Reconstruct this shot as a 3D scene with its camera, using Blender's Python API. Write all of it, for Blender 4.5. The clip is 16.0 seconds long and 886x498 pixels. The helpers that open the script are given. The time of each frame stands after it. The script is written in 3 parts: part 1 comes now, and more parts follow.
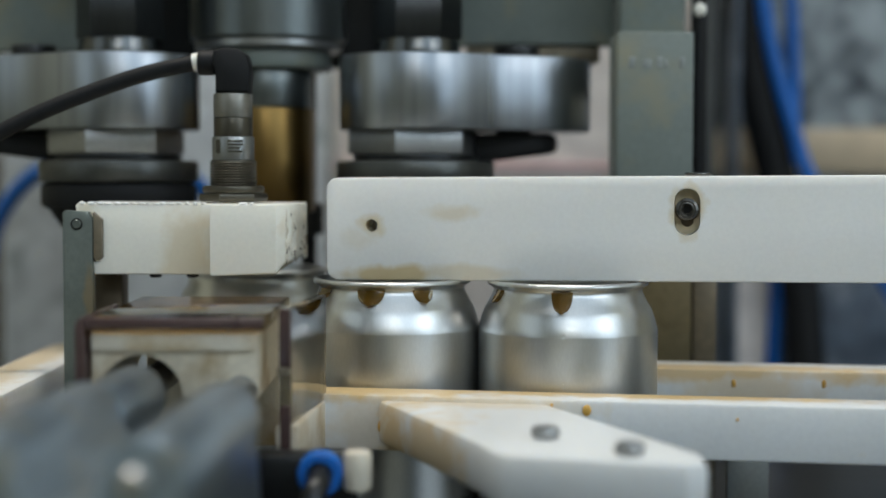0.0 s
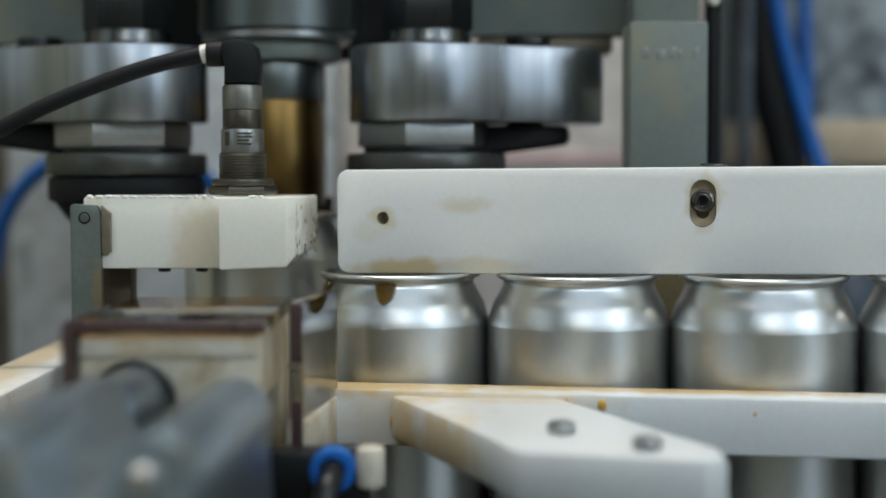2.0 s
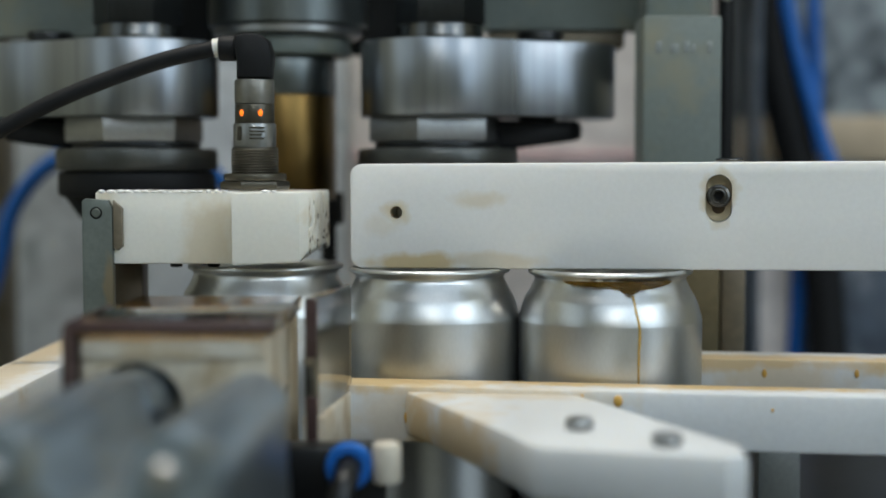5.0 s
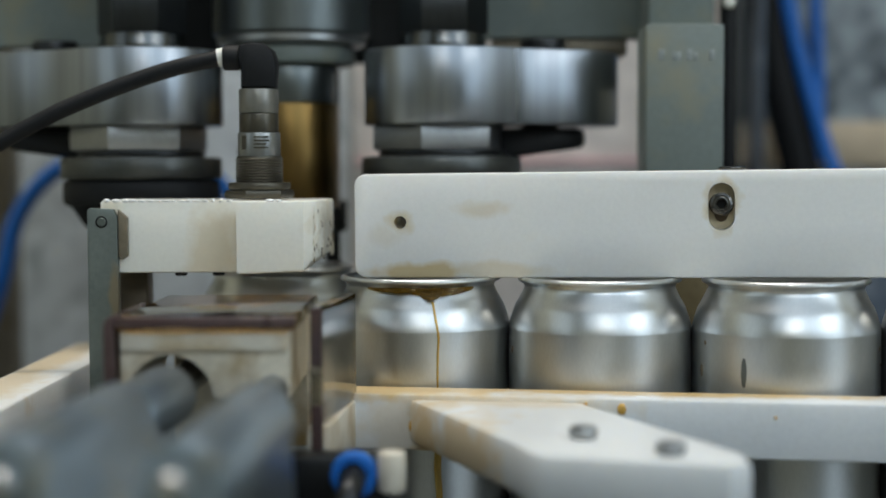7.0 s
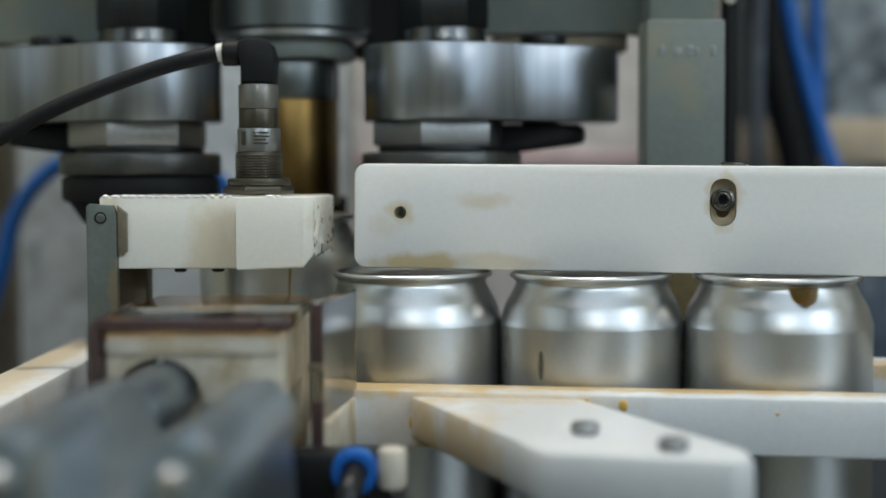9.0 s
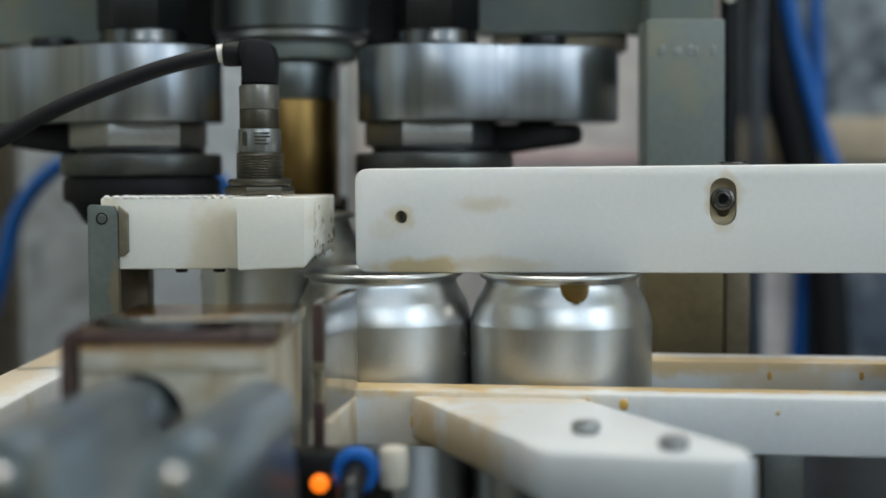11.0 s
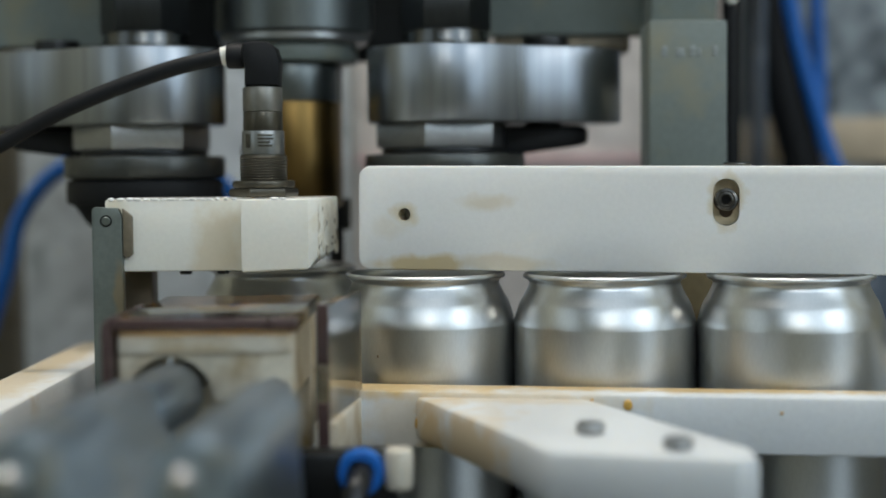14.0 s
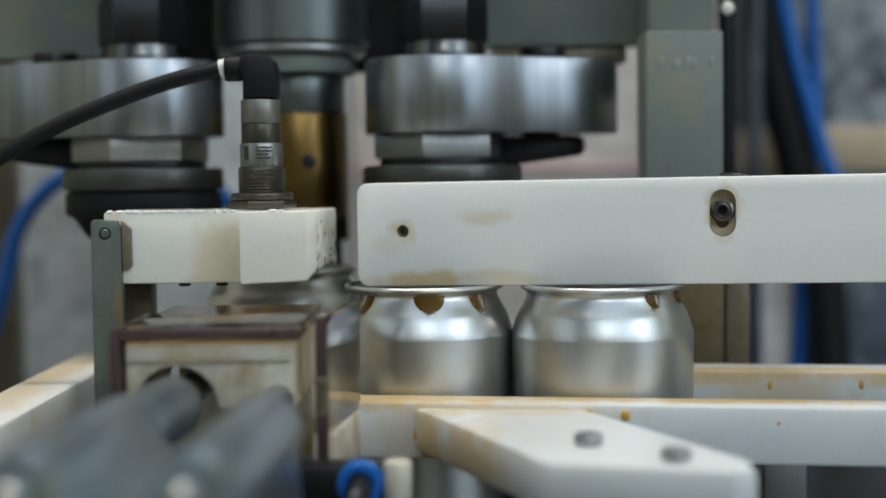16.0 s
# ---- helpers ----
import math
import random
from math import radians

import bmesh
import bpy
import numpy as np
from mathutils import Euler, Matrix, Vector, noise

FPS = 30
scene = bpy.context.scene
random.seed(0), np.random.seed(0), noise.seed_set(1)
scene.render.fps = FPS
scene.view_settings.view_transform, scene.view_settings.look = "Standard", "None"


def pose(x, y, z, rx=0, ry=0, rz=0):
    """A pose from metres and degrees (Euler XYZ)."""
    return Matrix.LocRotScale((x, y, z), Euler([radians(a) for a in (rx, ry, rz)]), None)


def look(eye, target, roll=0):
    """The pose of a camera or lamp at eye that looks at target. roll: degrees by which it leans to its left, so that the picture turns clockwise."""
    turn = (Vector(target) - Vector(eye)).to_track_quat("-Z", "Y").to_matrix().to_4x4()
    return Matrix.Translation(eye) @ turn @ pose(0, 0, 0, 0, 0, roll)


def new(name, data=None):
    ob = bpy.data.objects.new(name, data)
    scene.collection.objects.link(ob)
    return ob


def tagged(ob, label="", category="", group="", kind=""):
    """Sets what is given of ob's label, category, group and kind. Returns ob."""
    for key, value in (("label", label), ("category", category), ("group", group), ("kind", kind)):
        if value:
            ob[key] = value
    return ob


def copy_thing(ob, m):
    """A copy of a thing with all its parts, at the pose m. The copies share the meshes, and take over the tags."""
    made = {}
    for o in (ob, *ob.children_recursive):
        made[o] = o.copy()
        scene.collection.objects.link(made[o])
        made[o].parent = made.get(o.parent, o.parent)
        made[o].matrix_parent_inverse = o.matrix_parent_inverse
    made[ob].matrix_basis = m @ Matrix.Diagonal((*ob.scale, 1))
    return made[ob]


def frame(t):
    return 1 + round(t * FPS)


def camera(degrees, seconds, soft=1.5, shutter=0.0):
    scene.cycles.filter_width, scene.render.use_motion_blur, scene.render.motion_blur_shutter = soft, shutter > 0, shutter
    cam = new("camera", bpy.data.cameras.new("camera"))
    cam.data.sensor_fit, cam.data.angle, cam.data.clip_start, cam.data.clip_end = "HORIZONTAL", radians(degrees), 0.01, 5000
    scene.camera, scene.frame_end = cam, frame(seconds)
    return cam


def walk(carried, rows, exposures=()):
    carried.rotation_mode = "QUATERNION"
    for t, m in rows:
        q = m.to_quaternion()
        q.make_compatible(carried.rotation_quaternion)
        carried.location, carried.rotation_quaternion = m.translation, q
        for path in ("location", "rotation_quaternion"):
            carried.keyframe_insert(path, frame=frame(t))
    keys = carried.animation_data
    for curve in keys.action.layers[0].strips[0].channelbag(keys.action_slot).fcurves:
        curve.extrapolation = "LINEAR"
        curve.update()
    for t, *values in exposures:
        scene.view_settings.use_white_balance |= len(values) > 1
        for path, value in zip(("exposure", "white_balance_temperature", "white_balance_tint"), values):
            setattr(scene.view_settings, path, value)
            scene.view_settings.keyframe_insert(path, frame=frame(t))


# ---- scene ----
cam = camera(33.1, 16.0, soft=1.6, shutter=0.5)
PATH = [
    (0, (0.01, -0.55, 0.154), (0.013, 1.448, 0.056), 0.1),
    (0.5, (0.01, -0.549, 0.154), (0.009, 1.449, 0.056), 0.0),
    (1, (0.01, -0.548, 0.154), (0.006, 1.449, 0.053), -0.1),
    (1.5, (0.009, -0.546, 0.154), (0.004, 1.451, 0.051), -0.1),
    (2, (0.008, -0.543, 0.153), (0.002, 1.454, 0.048), -0.1),
    (2.5, (0.007, -0.54, 0.152), (0.001, 1.457, 0.044), -0.0),
    (3, (0.007, -0.538, 0.151), (-0.001, 1.459, 0.042), -0.0),
    (3.5, (0.005, -0.539, 0.152), (-0.001, 1.458, 0.037), 0.0),
    (4, (0.004, -0.539, 0.152), (-0.002, 1.458, 0.038), 0.0),
    (6.5, (0.003, -0.542, 0.153), (-0.007, 1.455, 0.051), -0.2),
    (7, (0.003, -0.542, 0.154), (-0.008, 1.455, 0.05), -0.2),
    (7.5, (0.004, -0.541, 0.153), (-0.009, 1.457, 0.051), -0.2),
    (8, (0.003, -0.54, 0.153), (-0.007, 1.457, 0.05), -0.2),
    (8.5, (0.003, -0.54, 0.153), (-0.007, 1.457, 0.047), -0.2),
    (9, (0.002, -0.54, 0.153), (-0.006, 1.457, 0.047), -0.2),
    (11.5, (0.002, -0.542, 0.153), (-0.007, 1.455, 0.047), -0.4),
    (12, (0.002, -0.544, 0.154), (-0.007, 1.454, 0.047), -0.5),
    (12.5, (0.002, -0.543, 0.153), (-0.01, 1.454, 0.05), -0.5),
    (13, (0.0, -0.543, 0.154), (-0.006, 1.454, 0.047), -0.5),
    (13.5, (0.0, -0.542, 0.152), (-0.009, 1.455, 0.05), -0.5),
    (14, (0.001, -0.542, 0.153), (-0.009, 1.455, 0.049), -0.5),
    (14.5, (0.002, -0.542, 0.153), (-0.01, 1.455, 0.052), -0.6),
    (15, (0.003, -0.542, 0.154), (-0.01, 1.455, 0.054), -0.6),
    (15.5, (0.002, -0.544, 0.155), (-0.008, 1.454, 0.058), -0.6),
    (16, (0.001, -0.544, 0.155), (-0.006, 1.454, 0.059), -0.7),
]
walk(cam, [(t, look(e, g, r)) for t, e, g, r in PATH])

# ---- light ----
cam.data.dof.use_dof = True
cam.data.dof.focus_distance = 0.53
cam.data.dof.aperture_fstop = 4.7
scene.view_settings.exposure = -0.18

world = bpy.data.worlds.new("room_air")
scene.world = world
world.use_nodes = True
world.node_tree.nodes["Background"].inputs[0].default_value = (0.75, 0.85, 1.0, 1)
world.node_tree.nodes["Background"].inputs[1].default_value = 0.035


def area(name, loc, target, sx, sy, watts, colour):
    lamp = bpy.data.lights.new(name, "AREA")
    lamp.shape, lamp.size, lamp.size_y, lamp.energy, lamp.color = "RECTANGLE", sx, sy, watts, colour
    ob = new(name, lamp)
    ob.matrix_world = look(loc, target)
    return ob


COOL = (1.0, 0.97, 0.93)
BLUISH = (0.66, 0.82, 1.0)
# Overhead fill lights, added; no fitting is known there.
area("overhead_fill", (-0.45, -0.35, 1.93), (-0.45, -0.35, 0), 0.16, 1.3, 3.2, COOL)
area("overhead_fill", (0.35, -0.35, 1.93), (0.35, -0.35, 0), 0.16, 1.3, 4.0, COOL)
# Added above the machine to brighten the dim back sheets.
area("overhead_fill", (-0.2, 0.08, 1.93), (-0.2, 0.4, 0), 1.5, 0.16, 25, (1.0, 0.95, 0.87))
# Bluish fill added high in front, for front faces and can shoulders.
area("high_front_fill", (0.35, -1.4, 1.96), (0.3, -1.25, 0), 2.4, 1.4, 8, BLUISH)
# Broad fills added in front and at both sides; no windows are known.
area("broad_fill", (0.4, -2.25, 1.2), (0.2, 0, 0.4), 2.8, 1.0, 20, (0.64, 0.81, 1.0))
area("broad_fill", (-1.65, -0.9, 0.75), (0, -0.5, 0.5), 1.7, 1.5, 4.5, BLUISH)
area("broad_fill", (1.65, -0.9, 0.75), (0, -0.5, 0.5), 1.7, 1.5, 17, BLUISH)
# Two small lights added to put bright spots on the cans.
area("highlight_fill", (0.12, -2.0, 1.1), (0, 0, 0.1), 0.5, 0.2, 2.6, COOL)
area("highlight_fill", (1.5, -1.4, 1.1), (0, 0, 0.1), 0.5, 0.2, 2.6, COOL)

# ---- materials ----


def nodes_of(name):
    m = bpy.data.materials.new(name)
    m.use_nodes = True
    return m, m.node_tree.nodes, m.node_tree.links


def surface(name, colour, rough=0.5, metal=0.0, grain=200.0, vary=0.12, bump=0.05, stretch=(1, 1, 1), blotch=25.0,
            stain=None, stain_at=0.62, coat=0.0, sss=0.0, spots=()):
    """Base colour varied at two scales, roughness varied with it, fine bump, and worn stains of one colour.
    spots: places (mm, in the thing's space) with a radius where a stain gathers or a shaded side is darkened."""
    m, n, l = nodes_of(name)
    b = n["Principled BSDF"]
    tc = n.new("ShaderNodeTexCoord")
    mp = n.new("ShaderNodeMapping")
    mp.inputs["Scale"].default_value = stretch
    l.new(tc.outputs["Object"], mp.inputs[0])
    fine = n.new("ShaderNodeTexNoise")
    fine.inputs["Scale"].default_value, fine.inputs["Detail"].default_value = grain, 4
    big = n.new("ShaderNodeTexNoise")
    big.inputs["Scale"].default_value, big.inputs["Detail"].default_value = blotch, 5
    l.new(mp.outputs[0], fine.inputs["Vector"])
    l.new(mp.outputs[0], big.inputs["Vector"])
    add = n.new("ShaderNodeMath")
    add.operation = "ADD"
    l.new(fine.outputs[0], add.inputs[0])
    l.new(big.outputs[0], add.inputs[1])
    rng = n.new("ShaderNodeMapRange")
    rng.inputs[1].default_value, rng.inputs[2].default_value = 0.7, 1.3
    rng.inputs[3].default_value, rng.inputs[4].default_value = 1 - vary, 1 + vary
    l.new(add.outputs[0], rng.inputs[0])
    mul = n.new("ShaderNodeVectorMath")
    mul.operation = "SCALE"
    mul.inputs[0].default_value = colour[:3]
    l.new(rng.outputs[0], mul.inputs["Scale"])
    out = mul.outputs[0]
    if stain:
        sn = n.new("ShaderNodeTexNoise")
        sn.inputs["Scale"].default_value, sn.inputs["Detail"].default_value = blotch * 1.7, 6
        l.new(tc.outputs["Object"], sn.inputs["Vector"])
        fac = n.new("ShaderNodeMapRange")
        fac.inputs[1].default_value, fac.inputs[2].default_value = stain_at, stain_at + 0.2
        l.new(sn.outputs[0], fac.inputs[0])
        amount = fac.outputs[0]
        en = n.new("ShaderNodeTexNoise")
        en.inputs["Scale"].default_value, en.inputs["Detail"].default_value = 130, 6
        l.new(tc.outputs["Object"], en.inputs["Vector"])
        for x, y, z, rx, ry, rz, power in spots:
            mm = n.new("ShaderNodeMapping")
            mm.vector_type = "TEXTURE"
            mm.inputs["Location"].default_value = (x / 1000, y / 1000, z / 1000)
            mm.inputs["Scale"].default_value = (rx / 1000, ry / 1000, rz / 1000)
            l.new(tc.outputs["Object"], mm.inputs[0])
            ln = n.new("ShaderNodeVectorMath")
            ln.operation = "LENGTH"
            l.new(mm.outputs[0], ln.inputs[0])
            wob = n.new("ShaderNodeMath")
            wob.operation = "MULTIPLY_ADD"
            wob.inputs[1].default_value = -2.2
            l.new(en.outputs[0], wob.inputs[0])
            l.new(ln.outputs["Value"], wob.inputs[2])
            fr = n.new("ShaderNodeMapRange")
            fr.inputs[1].default_value, fr.inputs[2].default_value = -0.35, 0.65
            fr.inputs[3].default_value, fr.inputs[4].default_value = power, 0
            l.new(wob.outputs[0], fr.inputs[0])
            mx = n.new("ShaderNodeMath")
            mx.operation = "MAXIMUM"
            l.new(amount, mx.inputs[0])
            l.new(fr.outputs[0], mx.inputs[1])
            amount = mx.outputs[0]
        mix = n.new("ShaderNodeMix")
        mix.data_type = "RGBA"
        l.new(amount, mix.inputs[0])
        l.new(out, mix.inputs[6])
        mix.inputs[7].default_value = (*stain, 1)
        out = mix.outputs[2]
    l.new(out, b.inputs["Base Color"])
    rr = n.new("ShaderNodeMapRange")
    rr.inputs[1].default_value, rr.inputs[2].default_value = 0.3, 0.7
    rr.inputs[3].default_value, rr.inputs[4].default_value = rough * 0.85, min(1, rough * 1.15)
    l.new(big.outputs[0], rr.inputs[0])
    l.new(rr.outputs[0], b.inputs["Roughness"])
    b.inputs["Metallic"].default_value = metal
    b.inputs["Coat Weight"].default_value = coat
    if sss:
        b.inputs["Subsurface Weight"].default_value = sss
        b.inputs["Subsurface Radius"].default_value = (1, 0.9, 0.75)
        b.inputs["Subsurface Scale"].default_value = 0.004
    if bump:
        bp = n.new("ShaderNodeBump")
        bp.inputs["Strength"].default_value, bp.inputs["Distance"].default_value = bump, 0.0005
        l.new(fine.outputs[0], bp.inputs["Height"])
        l.new(bp.outputs[0], b.inputs["Normal"])
    return m


def clear(name, colour, rough=0.05, ior=1.45):
    m, n, l = nodes_of(name)
    b = n["Principled BSDF"]
    b.inputs["Base Color"].default_value = (*colour, 1)
    b.inputs["Roughness"].default_value = rough
    b.inputs["Transmission Weight"].default_value = 1.0
    b.inputs["IOR"].default_value = ior
    return m


def glow(name, colour, strength):
    m, n, l = nodes_of(name)
    b = n["Principled BSDF"]
    b.inputs["Base Color"].default_value = (*colour, 1)
    b.inputs["Emission Color"].default_value = (*colour, 1)
    b.inputs["Emission Strength"].default_value = strength
    return m


M_WHITE = surface("white_plastic", (0.85, 0.84, 0.76), 0.38, grain=600, vary=0.03, bump=0.06, blotch=18, stain=(0.62, 0.47, 0.22), stain_at=0.66, sss=0.25, spots=[(-84, 2, 126, 7, 6, 11, 0.4), (-122, 2, 138, 4, 6, 5, 0.35)])
M_CREAM = surface("stained_plastic", (0.68, 0.63, 0.52), 0.4, grain=500, vary=0.08, bump=0.06, blotch=22, stain=(0.4, 0.27, 0.09), stain_at=0.5, sss=0.2)
M_SIDE = surface("side_rail_plastic", (0.86, 0.86, 0.83), 0.38, grain=500, vary=0.05, bump=0.04, blotch=20, stain=(0.62, 0.42, 0.12), stain_at=0.62, sss=0.2, spots=[(-154, 60, 80, 6.5, 60, 4, 0.6), (-153, -20, 80, 7, 40, 4, 0.5)])
M_RAIL = surface("hold_down_plastic", (0.86, 0.86, 0.83), 0.36, grain=700, vary=0.025, bump=0.02, blotch=14, stain=(0.62, 0.44, 0.13), stain_at=0.8, sss=0.25,
                 spots=[(-109, -11, -22.5, 14, 8, 2.6, 0.7), (-115.2, -10, -4.3, 3.4, 6, 3.4, 0.6), (-86, -11, 0, 7, 6, 2.5, 0.3), (-120, -11, -9, 5, 6, 3, 0.15),
                        (-83, -11, -22, 14, 6, 2.2, 0.35), (0, -10.5, 0.6, 4.2, 6, 6.2, 0.75)])
# Spots along the arm's left side are amber stain plus painted shade.
M_GUIDE = surface("guide_plastic", (0.71, 0.735, 0.74), 0.36, grain=600, vary=0.04, bump=0.06, blotch=22, stain=(0.62, 0.41, 0.11), stain_at=0.66, sss=0.25,
                  spots=[(-70, -40, 79, 45, 14, 3, 0.8), (20, -38, 79, 60, 8, 2.5, 0.8), (-62, -54, 66, 12, 10, 14, 0.3), (-50, -60, 66, 9, 14, 12, 0.75), (-34, -94, 66, 12, 30, 9, 0.6), (-30, -54, 76, 30, 10, 4, 0.4), (0, 36, 79, 120, 8, 4, 0.7), (70, 34, 72, 20, 4, 8, 0.4)])
# Upright light and dark bands in the colour imitate reflections on the steel.
M_STEEL = surface("reflection_banded_steel", (0.3, 0.325, 0.35), 0.31, 1.0, grain=140, vary=0.3, bump=0.02, stretch=(1, 1, 0.012), blotch=45, stain=(0.3, 0.29, 0.25), stain_at=0.66)
M_SLOT = surface("stained_slot", (0.66, 0.56, 0.38), 0.5, grain=300, vary=0.2, bump=0.05, blotch=120, stain=(0.34, 0.23, 0.1), stain_at=0.6)
M_DISC = surface("dark_brown_disc", (0.06, 0.035, 0.015), 0.3, grain=300, vary=0.2, bump=0.05)
M_DULL = surface("dull_grey_steel", (0.15, 0.17, 0.17), 0.36, 0.9, grain=500, vary=0.12, bump=0.06, stretch=(1, 1, 0.2), blotch=40)
M_SCREW = surface("oiled_screw", (0.1, 0.097, 0.09), 0.22, 0.9, grain=500, vary=0.2, bump=0.05)
M_PUSH = surface("worn_tan_plastic", (0.68, 0.62, 0.49), 0.45, grain=400, vary=0.12, bump=0.08, blotch=30, stain=(0.33, 0.22, 0.08), stain_at=0.52, sss=0.1)
M_RING = surface("dark_grey_ring", (0.095, 0.1, 0.095), 0.38, 0.8, grain=500, vary=0.15, bump=0.06)
M_DRIED = surface("dried_amber", (0.62, 0.36, 0.07), 0.3, grain=600, vary=0.2, bump=0.05, coat=0.5)
M_ALU = surface("can_aluminium", (0.6, 0.615, 0.61), 0.33, 1.0, grain=1500, vary=0.05, bump=0.02, stretch=(1, 1, 0.3), blotch=30, stain=(0.5, 0.48, 0.41), stain_at=0.58)
M_PAINT = surface("grey_machine_paint", (0.16, 0.19, 0.175), 0.5, grain=400, vary=0.1, bump=0.03, blotch=26, stain=(0.21, 0.21, 0.15), stain_at=0.5)
M_MARK = surface("worn_mark", (0.25, 0.28, 0.27), 0.5, grain=900, vary=0.4, bump=0.1)
M_BAR = surface("dull_steel_bar", (0.33, 0.36, 0.37), 0.42, 0.8, grain=500, vary=0.1, bump=0.06, stain=(0.3, 0.25, 0.15), stain_at=0.62)
M_DARK = surface("blackened_steel", (0.032, 0.034, 0.035), 0.35, 0.7, grain=500, vary=0.2, bump=0.08)
M_NUT = surface("zinc_nut", (0.36, 0.37, 0.37), 0.35, 0.9, grain=500, vary=0.12, bump=0.06)
M_BLACK = surface("black_rubber", (0.009, 0.01, 0.011), 0.6, grain=400, vary=0.2, bump=0.1)
M_BLACK.node_tree.nodes["Principled BSDF"].inputs["Specular IOR Level"].default_value = 0.25
M_BRASS = surface("aged_brass", (0.19, 0.12, 0.04), 0.33, 1.0, grain=600, vary=0.12, bump=0.06, stretch=(1, 1, 0.2), stain=(0.16, 0.1, 0.04), stain_at=0.6)
M_BROWN = surface("stained_steel", (0.21, 0.18, 0.13), 0.45, 0.5, grain=300, vary=0.2, bump=0.1, stain=(0.14, 0.09, 0.03), stain_at=0.55)
M_OLIVE = surface("olive_steel", (0.2, 0.165, 0.09), 0.5, 0.3, grain=300, vary=0.15, bump=0.08, stain=(0.13, 0.1, 0.05), stain_at=0.55)
M_BLUE = surface("blue_hose", (0.006, 0.12, 0.46), 0.35, grain=300, vary=0.1, bump=0.03)
# Lengthwise streaks in the colour stand in for highlights along the tubes.
M_CYL = surface("anodised_highlight_streaks", (0.3, 0.365, 0.42), 0.33, 0.8, grain=120, vary=0.3, bump=0.03, stretch=(1, 0.12, 1), blotch=60, stain=(0.38, 0.36, 0.27), stain_at=0.55)
M_GBAR = surface("green_grey_steel", (0.15, 0.175, 0.16), 0.42, 0.6, grain=500, vary=0.12, bump=0.06, blotch=40, stain=(0.27, 0.2, 0.1), stain_at=0.74, spots=[(-119.6, -1, 108, 1.6, 4, 8, 0.6)])
M_POST = surface("dark_brown_steel", (0.075, 0.058, 0.036), 0.45, 0.4, grain=300, vary=0.2, bump=0.1, stain=(0.13, 0.09, 0.04), stain_at=0.6)
M_THREAD = surface("oily_thread", (0.085, 0.078, 0.06), 0.33, 0.7, grain=500, vary=0.2, bump=0.05)
M_POLISH = surface("polished_collar", (0.12, 0.125, 0.125), 0.22, 1.0, grain=700, vary=0.1, bump=0.03)
M_SHAFT = surface("dark_shaft_steel", (0.045, 0.049, 0.052), 0.33, 0.9, grain=500, vary=0.15, bump=0.05, stretch=(1, 1, 0.2))
M_BEAD = surface("milky_bead", (0.83, 0.83, 0.8), 0.12, grain=600, vary=0.03, bump=0.02, sss=0.3)
M_TORN = surface("torn_plastic", (0.8, 0.77, 0.66), 0.4, grain=600, vary=0.15, bump=0.2, blotch=90, stain=(0.4, 0.3, 0.15), stain_at=0.55)
M_LABEL = surface("sensor_sleeve", (0.27, 0.28, 0.275), 0.3, 0.8, grain=500, vary=0.15, bump=0.03)
M_COLLAR = surface("sensor_collar", (0.24, 0.235, 0.21), 0.38, 0.7, grain=500, vary=0.1, bump=0.05)
M_LED = glow("orange_light", (1.0, 0.2, 0.01), 1.3)
M_TINT = clear("brown_tinted_acrylic", (0.6, 0.41, 0.19), 0.08)
M_CLEAR = clear("clear_acrylic", (0.62, 0.57, 0.48), 0.06)
M_EDGE = surface("dark_acrylic_edge", (0.075, 0.045, 0.042), 0.3, grain=300, vary=0.2, bump=0.02)
M_SPILL = clear("amber_liquid", (0.27, 0.155, 0.02), 0.06, 1.35)
M_SPILL.node_tree.nodes["Principled BSDF"].inputs["Transmission Weight"].default_value = 0.6
M_STREAK = clear("thin_amber_liquid", (0.8, 0.52, 0.13), 0.08, 1.34)
M_STREAK.node_tree.nodes["Principled BSDF"].inputs["Transmission Weight"].default_value = 0.55
M_WET = clear("clear_droplet", (0.95, 0.95, 0.93), 0.02, 1.33)
M_WALL = surface("mottled_panel", (0.34, 0.39, 0.41), 0.35, grain=90, vary=0.35, bump=0.02, stretch=(1, 1, 0.6), blotch=24, stain=(0.07, 0.085, 0.1), stain_at=0.4)
M_LEFT = surface("hazy_panel", (0.84, 0.88, 0.9), 0.4, grain=70, vary=0.25, bump=0.02, blotch=20, stain=(0.3, 0.37, 0.36), stain_at=0.58)
M_PALE = surface("pale_panel", (0.8, 0.73, 0.67), 0.55, grain=60, vary=0.2, bump=0.02, blotch=18)
M_RED = surface("red_line", (0.58, 0.36, 0.37), 0.5, grain=50, vary=0.1)
M_TAN = surface("tan_panel", (0.55, 0.45, 0.31), 0.5, grain=30, vary=0.2)
M_SOOT = surface("dark_upright", (0.06, 0.066, 0.066), 0.5, grain=60, vary=0.2)
M_GREY = surface("grey_blue_panel", (0.1, 0.13, 0.17), 0.4, grain=80, vary=0.4, blotch=30, stain=(0.3, 0.33, 0.36), stain_at=0.55)
M_ROOM = surface("painted_wall", (0.45, 0.44, 0.34), 0.7, grain=40, vary=0.08, bump=0.05, blotch=2)
M_CEIL = surface("ceiling_paint", (0.36, 0.38, 0.39), 0.8, grain=40, vary=0.06, bump=0.03, blotch=2)
M_FLOOR = surface("epoxy_floor", (0.42, 0.41, 0.36), 0.35, grain=60, vary=0.15, bump=0.05, blotch=4)
